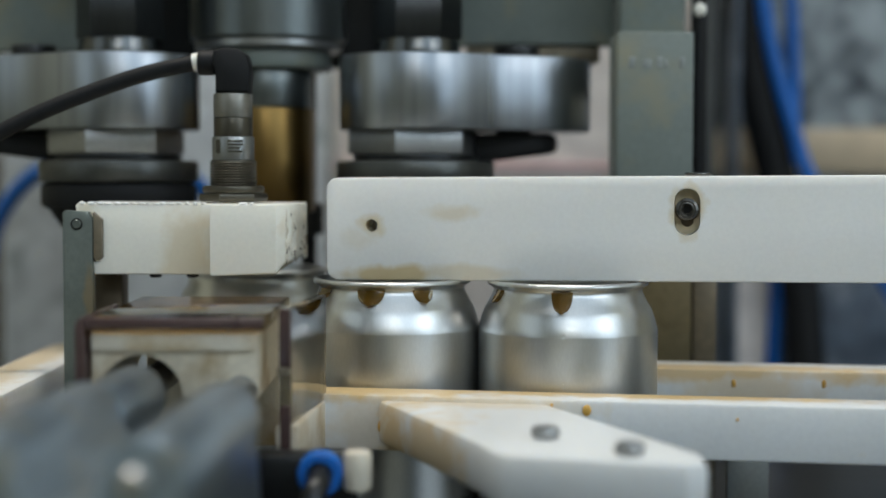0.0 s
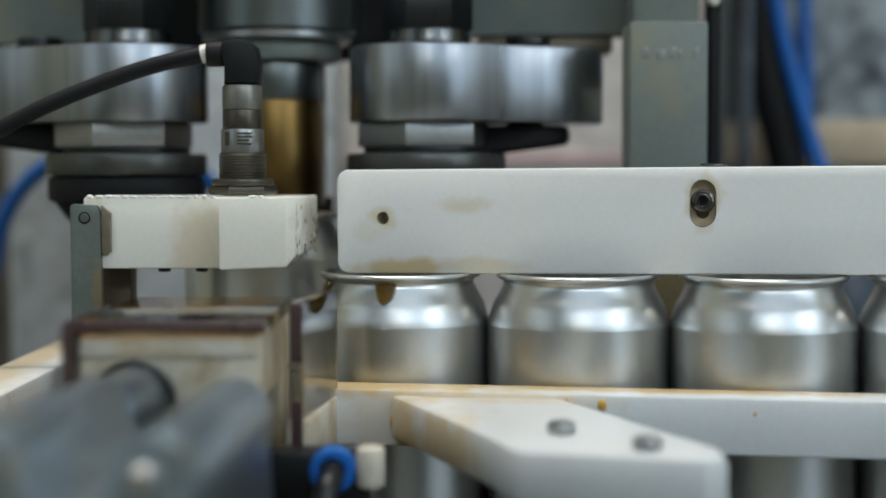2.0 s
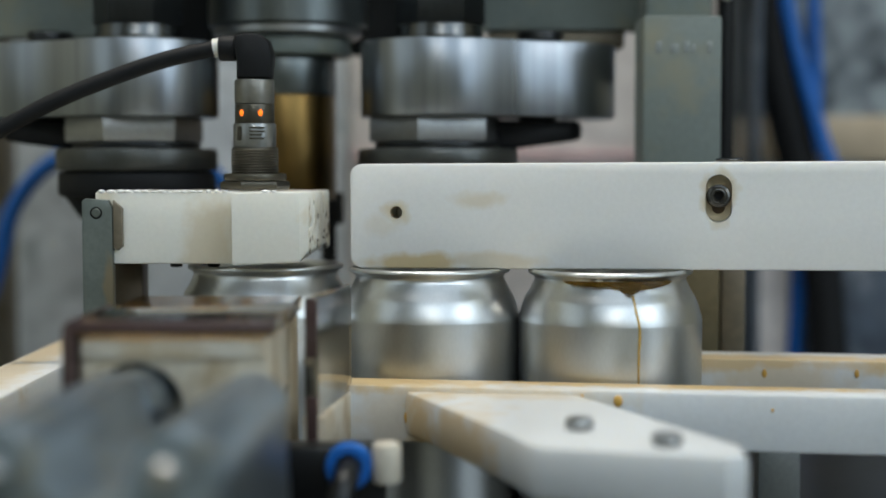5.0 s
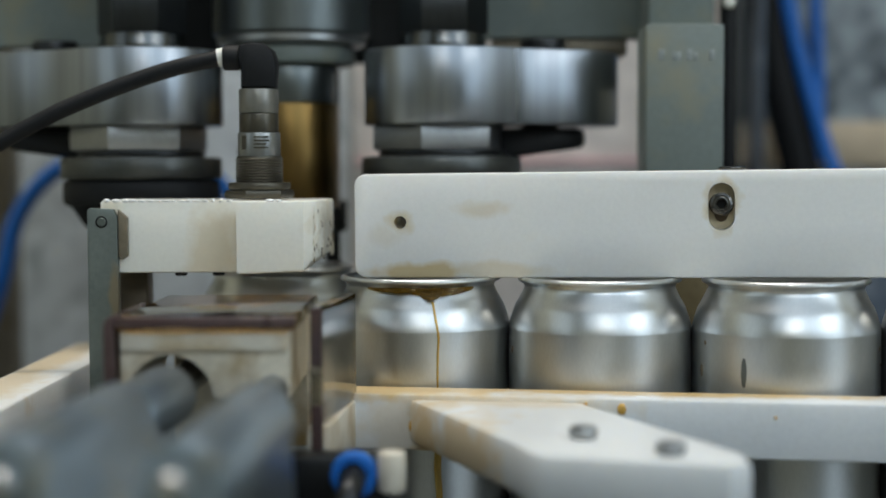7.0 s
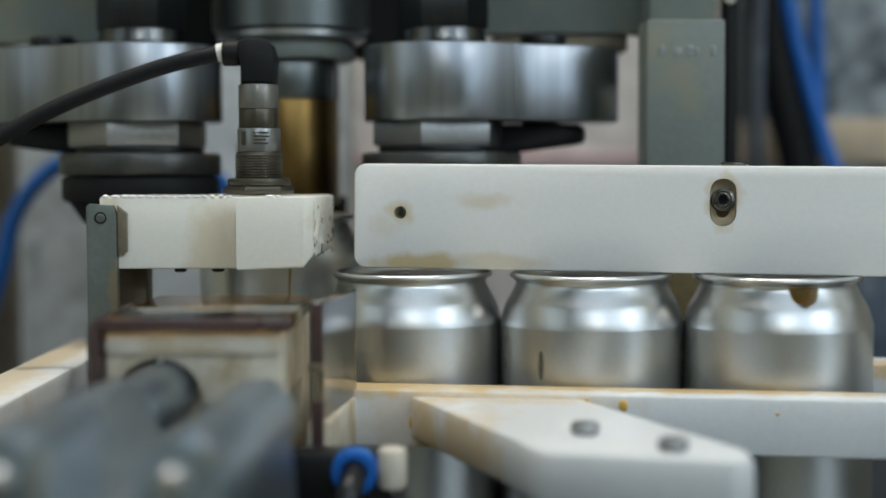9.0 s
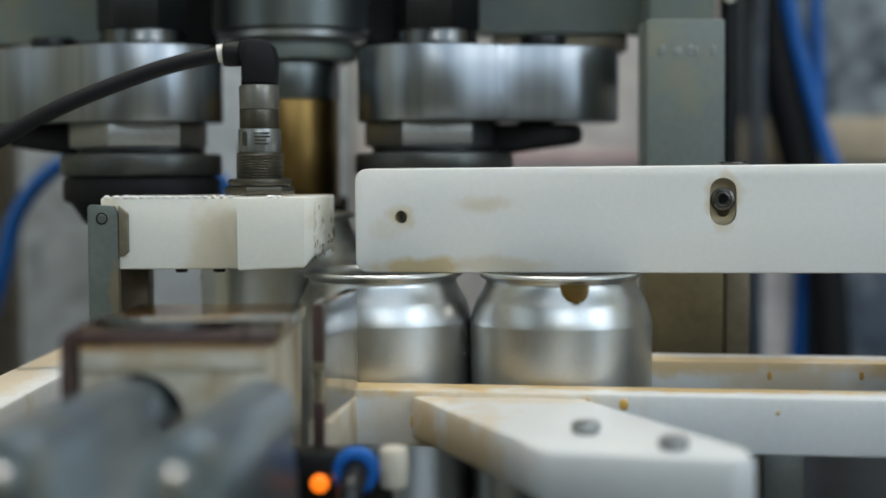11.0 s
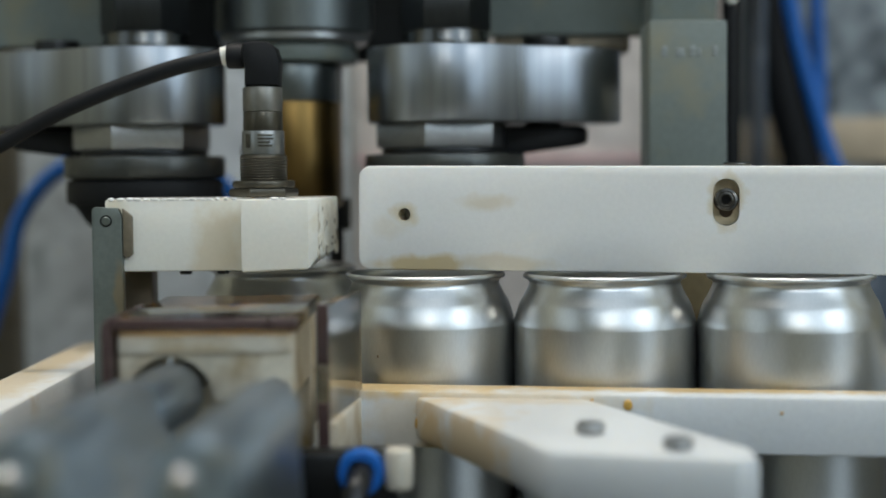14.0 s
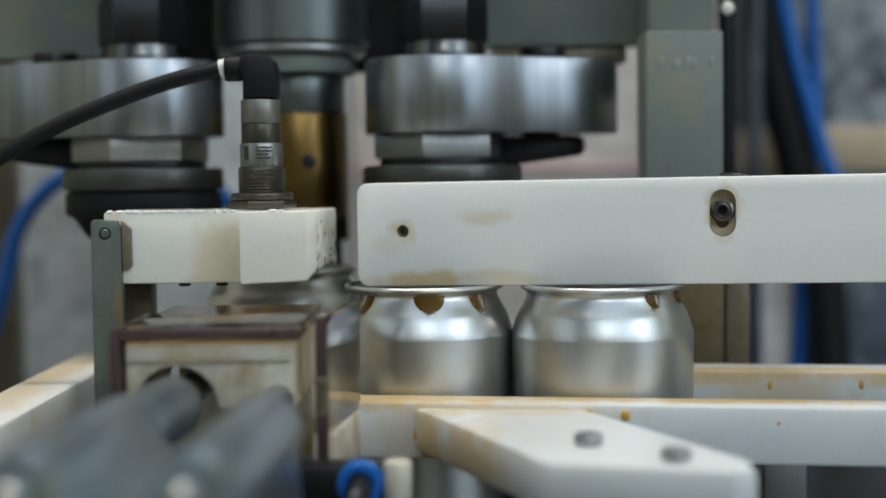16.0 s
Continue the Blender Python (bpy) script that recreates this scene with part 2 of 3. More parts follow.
M_DECK = surface("deck_steel", (0.085, 0.09, 0.088), 0.35, 0.8, grain=300, vary=0.2, bump=0.06, blotch=15)

# ---- mesh helpers (millimetres) ----


def box(x0, x1, y0, y1, z0, z1, bev=0.6, bm=None, seg=2):
    bm = bm or bmesh.new()
    r = bmesh.ops.create_cube(bm, size=1)
    for v in r["verts"]:
        v.co = Vector((x0 + (v.co.x + 0.5) * (x1 - x0), y0 + (v.co.y + 0.5) * (y1 - y0), z0 + (v.co.z + 0.5) * (z1 - z0)))
    if bev:
        edges = list({e for v in r["verts"] for e in v.link_edges})
        bmesh.ops.bevel(bm, geom=edges, offset=bev, segments=seg, profile=0.5, affect="EDGES")
    return bm


def prism(outline, z0, z1, bev=0.6, bm=None, axis="z"):
    """A straight-sided solid over a closed outline; axis z: outline in x, y; axis y: outline in x, z."""
    bm = bm or bmesh.new()
    place = (lambda a, b, c: (a, b, c)) if axis == "z" else (lambda a, b, c: (a, c, b))
    low = [bm.verts.new(place(a, b, z0)) for a, b in outline]
    top = [bm.verts.new(place(a, b, z1)) for a, b in outline]
    f = [bm.faces.new(low[::-1]), bm.faces.new(top)]
    k = len(outline)
    for i in range(k):
        f.append(bm.faces.new((low[i], low[(i + 1) % k], top[(i + 1) % k], top[i])))
    bmesh.ops.recalc_face_normals(bm, faces=f)
    if bev:
        bmesh.ops.bevel(bm, geom=list({e for q in (f[0], f[1]) for e in q.edges}), offset=bev, segments=2, profile=0.5, affect="EDGES")
    return bm


def lathe(profile, seg=48, cx=0.0, cy=0.0, bm=None, axis="z", closed=False):
    """A turned solid: profile rows of (radius, height)."""
    bm = bm or bmesh.new()
    rings = []
    for r, z in profile:
        if r < 1e-6:
            c = (cx, cy, z) if axis == "z" else ((cx, z, cy) if axis == "y" else (z, cx, cy))
            rings.append([bm.verts.new(c)])
            continue
        ring = []
        for i in range(seg):
            a = 2 * math.pi * i / seg
            p, q = cx + r * math.cos(a), cy + r * math.sin(a)
            ring.append(bm.verts.new((p, q, z) if axis == "z" else ((p, z, q) if axis == "y" else (z, p, q))))
        rings.append(ring)
    faces = []
    for a, b in zip(rings, rings[1:]):
        for i in range(seg):
            j = (i + 1) % seg
            loop = [a[i % len(a)], a[j % len(a)], b[j % len(b)], b[i % len(b)]]
            loop = list(dict.fromkeys(loop))
            if len(loop) > 2:
                faces.append(bm.faces.new(loop))
    bmesh.ops.recalc_face_normals(bm, faces=faces)
    return bm


def rod(r, z0, z1, cx=0.0, cy=0.0, bev=0.5, seg=40, bm=None, axis="z"):
    b = min(bev, r * 0.4, abs(z1 - z0) * 0.4)
    return lathe([(0, z0), (r - b, z0), (r - b * 0.3, z0 + b * 0.3), (r, z0 + b), (r, z1 - b), (r - b * 0.3, z1 - b * 0.3), (r - b, z1), (0, z1)], seg, cx, cy, bm, axis)


def hexagon(r, z0, z1, cx=0.0, cy=0.0, turn=0.0, bev=0.8):
    return prism([(cx + r * math.cos(turn + i * math.pi / 3), cy + r * math.sin(turn + i * math.pi / 3)) for i in range(6)], z0, z1, bev)


def spline(points, n=12):
    """A smooth line through the points."""
    p = [Vector(q) for q in points]
    p = [p[0] * 2 - p[1]] + p + [p[-1] * 2 - p[-2]]
    out = []
    for i in range(1, len(p) - 2):
        for k in range(n):
            t = k / n
            a, b, c, d = p[i - 1:i + 3]
            out.append(0.5 * (2 * b + (c - a) * t + (2 * a - 5 * b + 4 * c - d) * t * t + (3 * b - a - 3 * c + d) * t ** 3))
    return out + [p[-2]]


def hose(points, r, seg=14, taper=None, bm=None):
    bm = bm or bmesh.new()
    line = spline(points)
    rings, side = [], None
    for i, p in enumerate(line):
        d = (line[min(i + 1, len(line) - 1)] - line[max(i - 1, 0)]).normalized()
        side = d.orthogonal().normalized() if side is None else (side - d * side.dot(d)).normalized()
        up = d.cross(side)
        rr = r * (taper(i / (len(line) - 1)) if taper else 1)
        rings.append([bm.verts.new(p + rr * (side * math.cos(2 * math.pi * k / seg) + up * math.sin(2 * math.pi * k / seg))) for k in range(seg)])
    f = [bm.faces.new(rings[0]), bm.faces.new(rings[-1][::-1])]
    for a, b in zip(rings, rings[1:]):
        for i in range(seg):
            f.append(bm.faces.new((a[i], a[(i + 1) % seg], b[(i + 1) % seg], b[i])))
    bmesh.ops.recalc_face_normals(bm, faces=f)
    return bm


def ball(sx, sy, sz, at=(0, 0, 0), bm=None, u=16, v=10):
    bm = bm or bmesh.new()
    r = bmesh.ops.create_uvsphere(bm, u_segments=u, v_segments=v, radius=1)
    for q in r["verts"]:
        q.co = Vector((q.co.x * sx + at[0], q.co.y * sy + at[1], q.co.z * sz + at[2]))
    return bm


def mesh_of(name, bm, material):
    bmesh.ops.scale(bm, vec=(0.001,) * 3, verts=bm.verts)
    me = bpy.data.meshes.new(name)
    bm.to_mesh(me)
    bm.free()
    me.materials.append(material)
    me.shade_smooth()
    me.set_sharp_from_angle(angle=radians(38))
    return me


def part(name, bm, material, parent=None, label=""):
    ob = new(name, mesh_of(name, bm, material))
    ob.parent = parent
    return tagged(ob, label)


def thing(name, label, category, m=None, group=""):
    ob = new(name)
    ob.empty_display_size = 0.02
    if m is not None:
        ob.matrix_world = m
    return tagged(ob, label, category, group)


def structure(name, bm, material, label, category):
    return tagged(part(name, bm, material), label, category, kind="structure")


# The can lane runs at a slant to the machine: its own frame has x along the lane, y away from the viewer.
LANE = pose(0.057, 0, 0, 0, 0, -9)

# ---- room ----
# Unseen shell added round the machine, toned for reflections in the metal.
structure("floor", box(-1700, 1700, -2300, 1400, -960, -900, 0), M_FLOOR, "grey sealed concrete workshop floor", "floor")
structure("ceiling", box(-1700, 1700, -2300, 1400, 2000, 2050, 0), M_CEIL, "pale grey painted workshop ceiling", "ceiling")
structure("wall_north", box(-1700, 1700, 1400, 1450, -900, 2000, 0), M_ROOM, "plain warm grey painted workshop wall", "wall")
structure("wall_south", box(-1700, 1700, -2350, -2300, -900, 2000, 0), M_ROOM, "plain warm grey painted workshop wall", "wall")
structure("wall_east", box(1700, 1750, -2300, 1400, -900, 2000, 0), M_ROOM, "plain warm grey painted workshop wall", "wall")
structure("wall_west", box(-1750, -1700, -2300, 1400, -900, 2000, 0), M_ROOM, "plain warm grey painted workshop wall", "wall")

# ---- machine base and back ----
base = thing("machine_cabinet", "dark stainless machine cabinet with a flat deck", "machine cabinet")
part("deck", box(-420, 1400, -420, 640, -12, 0, 1), M_DECK, base)
part("cabinet", box(-400, 1380, -400, 620, -900, -12, 2), M_DECK, base)

back = thing("back_screen", "blurred pale and grey enclosure panels behind the machine", "machine enclosure")
part("pale_sheet", box(-60, 180, 440, 446, 0, 700, 1), M_PALE, back, "off-white flat sheet")
part("red_strip", box(-60, 180, 437, 439.5, 158.5, 162, 0.5), M_RED, back, "thin dull red strip")
part("lower_sheet", box(-60, 180, 434, 439.5, 0, 50, 1), M_GREY, back, "dark blue-grey lower sheet")
part("left_sheet", box(-420, -60, 450, 456, 0, 700, 1), M_LEFT, back, "mottled grey reflective sheet")
part("right_sheet", box(180, 640, 450, 456, 0, 700, 1), M_WALL, back, "mottled grey reflective sheet")
part("tan_strip", box(180, 640, 444, 449, 156, 186, 1), M_TAN, back, "tan horizontal strip")
part("lower_right_sheet", box(180, 640, 440, 448, 0, 130, 1), M_GREY, back, "dark blue-grey lower sheet")
part("upright", box(-302, -269, 380, 400, 0, 700, 1), M_BROWN, back, "dark upright bar")
part("pale_column", box(200, 226, 430, 439, 0, 152, 1), M_PALE, back, "pale hazy column")
part("glass_edge", box(196, 199, 395, 440, 0, 700, 0.5), M_GREY, back, "grey-blue pane edge")
part("upright", box(174, 181, 380, 400, 0, 700, 1), M_SOOT, back, "dark upright bar")
part("upright", box(181.5, 197, 441, 449, 187, 700, 1), M_SOOT, back, "dark grey upright strip")

# ---- can lane ----
CAN_R = 33.1


def guide_rails():
    near = thing("guide_rail", "white plastic guide rail with amber stains and a bolted arm", "guide rail", LANE)
    part("rail", prism([(-89, -54), (420, -54), (420, -36.5), (-89, -36.5)], 60, 79.2, 1.2), M_GUIDE, near)
    arm = part("arm", prism([(-61, -53), (-53, -66), (-36, -95), (-17, -128), (-11, -141), (-6, -146), (43, -151), (48.5, -147), (47, -134), (-2, -53)], 62.5, 77.5, 2.2), M_GUIDE, near, "slanted white plastic arm")
    for x, y in ((2.3, -119), (27.3, -141)):
        part("bolt", rod(4.2, 77.5, 81.2, x, y, 1.4), M_NUT, arm, "domed steel bolt head")
    part("foot", box(-2, 34, -136, -112, 0, 62.5, 1), M_BAR, near)
    part("foot", box(200, 216, -52, -36, 0, 60, 1), M_BAR, near)
    for x, z, w, h in ((10.5, 75.8, 1.5, 1.9), (-59.8, 68.5, 0.9, 2.2), (-3.5, 76.4, 0.7, 0.9), (-1.2, 77.2, 0.5, 0.7), (60, 74, 0.5, 0.6)):
        part("drip", ball(w, 0.7, h, (x, -54.3, z)), M_DRIED, near, "dried amber drip")
    part("residue", ball(3.2, 2.5, 2.2, (-87.5, -38, 80)), M_BROWN, near, "dark dried residue")
    far = thing("guide_rail", "white plastic guide rail behind the cans, stained amber", "guide rail", LANE)
    part("rail", prism([(-60, 34), (420, 34), (420, 56), (-60, 56)], 58, 79.5, 1.2), M_GUIDE, far)
    for x in (60, 230):
        part("foot", box(x, x + 16, 38, 54, 0, 58, 1), M_BAR, far)
    for x, z in ((62, 74), (96, 74.5)):
        part("drip", ball(0.9, 0.6, 1.7, (x, 33.8, z)), M_DRIED, far, "dried amber drip")
    side = thing("side_rail", "long white plastic side rail with amber stains", "guide rail")
    part("rail", box(-161, -138, -190, 106, 50, 80, 1.2), M_SIDE, side)
    for y in (-160, 90):
        part("foot", box(-157, -142, y - 8, y + 8, 0, 50, 1), M_BAR, side)


guide_rails()


def hold_down_rail():
    """Origin at the screw, on which the rail rocks."""
    th = thing("hold_down_rail", "thick white plastic hold-down rail over the can rims, faintly stained", "hold-down rail", LANE @ pose(0.0433, 0, 0.1407))
    bm = bmesh.new()
    # front outline with rounded left corners, a round hole and an upright slot
    r = 4.5
    x0, x1, z0, z1 = -132.3, 330, -24.6, 13.4
    outline = [(x1, z0), (x1, z1)]
    for i in range(7):
        a = math.pi / 2 + i * math.pi / 12
        outline.append((x0 + r + r * math.cos(a), z1 - r + r * math.sin(a)))
    for i in range(7):
        a = math.pi + i * math.pi / 12
        outline.append((x0 + r + r * math.cos(a), z0 + r + r * math.sin(a)))
    rail = part("rail", prism(outline, -10.5, 10.5, 0.9, bm, "y"), M_RAIL, th)

    def cutter(bm):
        ob = part("cutter", bm, M_RAIL)
        mod = rail.modifiers.new("cut", "BOOLEAN")
        mod.object, mod.solver = ob, "EXACT"
        dg = bpy.context.evaluated_depsgraph_get()
        dg.update()
        me = bpy.data.meshes.new_from_object(rail.evaluated_get(dg))
        rail.modifiers.clear()
        rail.data = me
        me.shade_smooth()
        me.set_sharp_from_angle(angle=radians(30))
        bpy.data.objects.remove(ob)

    rail.parent = None
    cutter(rod(2.3, -20, 2, -115.2, -4.3, 0, 24, None, "y"))
    slot = []
    for i in range(13):
        a = i * math.pi / 12
        slot.append((4.6 * math.cos(a), 4.4 + 4.6 * math.sin(a)))
    for i in range(13):
        a = math.pi + i * math.pi / 12
        slot.append((4.6 * math.cos(a), -3.2 + 4.6 * math.sin(a)))
    cutter(prism(slot, -20, -5.0, 0, None, "y"))
    rail.parent = th
    part("slot_floor", prism([(x * 0.97, 0.6 + (z - 0.6) * 0.97) for x, z in slot], -5.6, -4.4, 0, None, "y"), M_SLOT, th, "brown stained slot floor")
    # Thin dark brown discs on the slot floor, round and below the screw.
    part("screw_disc", rod(4.3, -6.0, -5.5, 0, 1.2, 0.1, 32, None, "y"), M_DISC, th, "dark brown disc round the screw")
    part("screw_disc", rod(2.3, -6.1, -5.55, 0, -2.6, 0.1, 24, None, "y"), M_DISC, th, "dark brown disc below the screw")
    screw = part("screw", lathe([(0, -6), (3.7, -6), (4.05, -6.6), (4.05, -10.4), (3.85, -11.0), (3.1, -11.4), (2.9, -11.2), (2.5, -11.2), (2.1, -11.4), (1.9, -11.2), (1.8, -8.6), (0, -8.6)], 32, 0, 1.5, None, "y"), M_SCREW, th, "dark steel socket-head screw")
    part("socket", hexagon(1.7, 8.65, 8.75, 0, 1.5, 0, 0), M_BLACK, screw).matrix_local = pose(0, 0, 0, 90, 0, 0)
    part("hanger", box(-8, 8, 10, 62, -5, 5, 1), M_BAR, th)
    part("top_stud", rod(5, 13.4, 14.7, 4, 4, 0.6), M_SCREW, th, "dark stud head")
    return th


RAIL = hold_down_rail()


def bead(ang, z, w, h, r, depth=1.2):
    """A drop lying on a turned wall of radius r, ang degrees round from the viewer's side."""
    bm = ball(w, depth, h, (0, -r, z))
    bmesh.ops.rotate(bm, verts=bm.verts, cent=(0, 0, 0), matrix=Matrix.Rotation(radians(ang), 3, "Z"))
    return bm


def drip_on(can, ang, w, h):
    """A hanging drip under the flange: a wide wet root that narrows to a round tip."""
    bm = bmesh.new()
    rows = []
    k = 9
    for i in range(k):
        t = i / (k - 1)
        z = 112.9 - t * h
        r = 27.4 + max(0, (111.9 - z)) * 0.5
        half = w * (0.12 + math.sqrt(max(0, 1 - t ** 2.2)))
        rows.append([(half * u, -r - 1.5 * math.sqrt(max(0, 1 - u * u)) * (0.4 + 0.6 * t ** 0.5) - 0.15 + abs(u) * 0.3, z) for u in (-1, -0.6, -0.2, 0.2, 0.6, 1)])
    vs = [[bm.verts.new(p) for p in row] for row in rows]
    for a, b in zip(vs, vs[1:]):
        for i in range(5):
            bm.faces.new((a[i], a[i + 1], b[i + 1], b[i]))
    bmesh.ops.solidify(bm, geom=bm.faces[:], thickness=-0.9)
    bmesh.ops.recalc_face_normals(bm, faces=bm.faces[:])
    bmesh.ops.rotate(bm, verts=bm.verts, cent=(0, 0, 0), matrix=Matrix.Rotation(radians(ang), 3, "Z"))
    return part("drip", bm, M_SPILL, can, "hanging amber drip")


def streak_on(can, ang, top, low, width=1.25):
    pts = []
    random.seed(int(ang * 10) + 7)
    k = 9
    for i in range(k):
        z = top + (low - top) * i / (k - 1)
        r = CAN_R + 0.15 if z < 92 else CAN_R + 0.15 - max(0, z - 99) * 0.44
        a = radians(ang - 90 + random.uniform(-1.3, 1.3) + 3 * i / k)
        pts.append((r * math.cos(a), r * math.sin(a), z))
    return part("streak", hose(pts, width, 10, lambda t: 1.2 - 0.45 * t), M_STREAK, can, "thin amber streak")


def make_can():
    can = thing("can", "open plain aluminium drinks can without lid", "can", group="cans in the lane")
    foot = [(0, 9.5), (12, 8.2), (20, 4.5), (23.2, 0.8), (24.2, 0.0), (25.2, 0.5), (27, 3.2), (31.4, 7.6), (32.7, 10), (33.1, 13)]
    wall = [(33.1, 13), (33.1, 15), (33.1, 50), (33.1, 92), (33.1, 95.5), (33.1, 97.4)]
    neck = [(33.1, 97.4), (32.95, 98.6), (32.4, 100.6), (31.65, 103.0), (31.0, 104.9), (30.45, 106.0), (29.45, 107.6), (28.55, 109.3), (27.8, 110.9), (27.35, 112.0), (27.4, 112.6)]
    rim = [(27.4, 112.6), (27.8, 113.3), (28.5, 113.7), (29.2, 114.0), (29.6, 114.4), (29.7, 114.8), (29.5, 115.3), (29.1, 115.7), (28.5, 115.9), (27.7, 115.4), (27.1, 113.8), (26.8, 111.4),
           (28.2, 109.0), (31.4, 102.0), (32.5, 96.9), (32.6, 92), (32.6, 14), (24, 9)]
    part("base", lathe(foot, 72), M_ALU, can)
    part("wall", lathe(wall, 72), M_ALU, can)
    part("neck", lathe(neck, 72), M_ALU, can, "tapered shoulder and neck")
    part("rim", lathe(rim, 72), M_ALU, can, "rolled open rim and inner wall")
    return can


FIRST = make_can()
CANS = [FIRST] + [copy_thing(FIRST, Matrix.Identity(4)) for _ in range(12)]
WET = "open aluminium drinks can with amber drips under its rim"
for i in (1, 2, 5, 8, 10, 11):
    tagged(CANS[i], WET)
for a, w, h in ((-62, 5, 4.5), (-14, 4.6, 5.4), (26, 3.6, 4.6)):
    drip_on(CANS[1], a, w, h)
for a, w, h in ((-68, 3, 4.8), (-9, 3.4, 7.2)):
    drip_on(CANS[2], a, w, h)
for z in (98, 81, 104):
    part("droplet", bead(-7, z, 0.8, 1.3, 33.1 if z < 92 else 32.7 if z < 100 else 30.2), M_WET, CANS[2])
streak_on(CANS[5], 10, 108, 60, 0.4)
RUNNING = [streak_on(CANS[5], 11, 112, 40), drip_on(CANS[5], 10, 5.6, 7.0)]
for a, w, h in ((8, 4.0, 4.4), (12, 9.5, 3.0), (-14, 11, 1.9), (30, 6, 1.9)):
    drip_on(CANS[5], a, w, h)
for n, a, z, w, h, r in ((6, -2, 99.2, 0.4, 0.5, 32.3), (6, 2, 98.6, 0.3, 0.4, 32.5), (6, 9, 97, 0.35, 0.4, 33.0), (6, 15, 82.4, 0.8, 0.6, 33.1), (6, 19, 82, 1.1, 0.5, 33.1),
                         (6, -39, 87.5, 0.5, 0.7, 33.1), (6, -42, 85, 0.4, 0.5, 33.1), (7, -32, 103.8, 0.8, 1.5, 30.3), (7, -33, 95, 0.4, 0.4, 33.1), (7, 4, 109.5, 0.5, 0.4, 27.9)):
    part("droplet", bead(a, z, w, h, r, 0.5), M_WET, CANS[n])
part("scuff", bead(-37, 85, 1.1, 5.2, 33.1, 0.12), M_DULL, CANS[7], "small dull grey scuff")
H_DRIP = drip_on(CANS[8], 6, 4.6, 6.2)
for n, spots in ((7, ((-72, 84, 1.0, 2.4), (62, 92, 0.6, 0.9), (66, 86, 0.5, 0.7), (-68, 94, 0.6, 0.8))), (9, ((40, 70, 0.5, 0.7), (-30, 88, 0.4, 0.6))), (6, ((-76, 90, 0.7, 1.3), (10, 60, 0.5, 0.8)))):
    for a, z, w, h in spots:
        part("residue", bead(a, z, w, h, CAN_R, 0.35), M_BROWN, CANS[n], "small dark dried speck")
LATE = [(drip_on(CANS[n], a, w, h), a) for n, a, w, h in ((10, -47, 3.5, 6), (10, 5, 5, 5.5), (10, 45, 3.5, 6), (11, 34, 3, 4.5), (11, 70, 3, 4))]
LATE = [(d, a, 15.0, 17) for d, a in LATE] + [(streak_on(CANS[8], 5, 110, 60, 0.75), 5, 11.6, 12.15), (H_DRIP, 6, -1, 12.15)]

# ---- sensor station over the end of the lane ----


def sensor_block():
    th = thing("sensor_block", "milky white plastic block holding the sensor, wet along its top", "mounting block")
    block = prism([(-125, 2), (-75, 2), (-74, -8), (-50, -8), (-47, -5), (-43, 40), (-125, 40)], 117.3, 143.6, 0.8)
    # the far end is cut off at a slant below
    for v in block.verts:
        if v.co.x > -51 and v.co.z < 119:
            v.co.z += min(6.0, 1.2 * (v.co.x + 51) + 0.02 * (v.co.y + 8))
    part("body", block, M_WHITE, th)
    random.seed(4)
    torn, dirt = bmesh.new(), bmesh.new()
    for i in range(46):
        t, u = random.random(), random.random()
        ball(random.uniform(0.3, 0.6), random.uniform(0.6, 1.8), random.uniform(1.2, 4.5), (-47.0 + 4.0 * t, -4 + 44 * t, 123.5 + 17 * u), torn, 7, 5)
    for i in range(26):
        t, u = random.random() ** 0.8, random.random()
        z = 121.5 + 5.5 * t + 5 * u * u if i % 3 else 122 + 20 * u
        ball(random.uniform(0.3, 0.65), random.uniform(0.4, 1.1), random.uniform(0.4, 1.6), (-47.0 + 4.0 * t, -4 + 44 * t, z), dirt, 6, 4)
    part("rough_edge", torn, M_TORN, th, "torn pale cut face")
    part("dirt", dirt, M_BROWN, th, "dark grime in the cut face")
    for x in (-123, -119.5, -116, -113.5, -110, -107, -104, -101, -98.5, -95.5, -93, -90, -87, -84, -81, -78, -62, -59):
        w = random.uniform(1.0, 2.2)
        part("droplet", ball(w, 1.3, random.uniform(0.4, 0.9), (x, 3.0 if x < -75 else -6.6, 143.6)), M_BEAD, th, "milky bead of liquid")
    for x in (-98, -84):
        part("screw", rod(2.3, 115.4, 117.5, x, 14, 0.6), M_DARK, th, "black screw head")
    return th


sensor_block()
bar = thing("support_bar", "dull grey flat steel bar with a rounded pivot top", "support bar")
part("bar", prism([(-129.4, 0), (-118.4, 0), (-118.4, 137.6), (-119.9, 140.6), (-128.4, 141.1), (-129.4, 140.1)], -1, 4, 0.5, None, "y"), M_GBAR, bar)
part("lug", prism([(-118.3, 123.3), (-116.6, 122.3), (-114.9, 123.8), (-114.9, 137.6), (-118.3, 140.6)], -0.5, 9, 0.5, None, "y"), M_BROWN, bar)
part("pivot_ring", lathe([(1.7, -1.3), (2.2, -1.3), (2.2, -0.9), (1.7, -0.9), (1.7, -1.3)], 24, -124.1, 136.0, None, "y"), M_BLACK, bar, "dark ring round the pivot")
part("pivot", lathe([(0, -1.5), (1.4, -1.5), (1.7, -1.2), (1.7, 1)], 24, -124.1, 136.0, None, "y"), M_GBAR, bar, "small riveted pivot pin")
post = thing("support_post", "brown stained square steel post", "support post")
part("post", box(-124, -112, 20, 32, 0, 117.4, 0.8), M_POST, post)

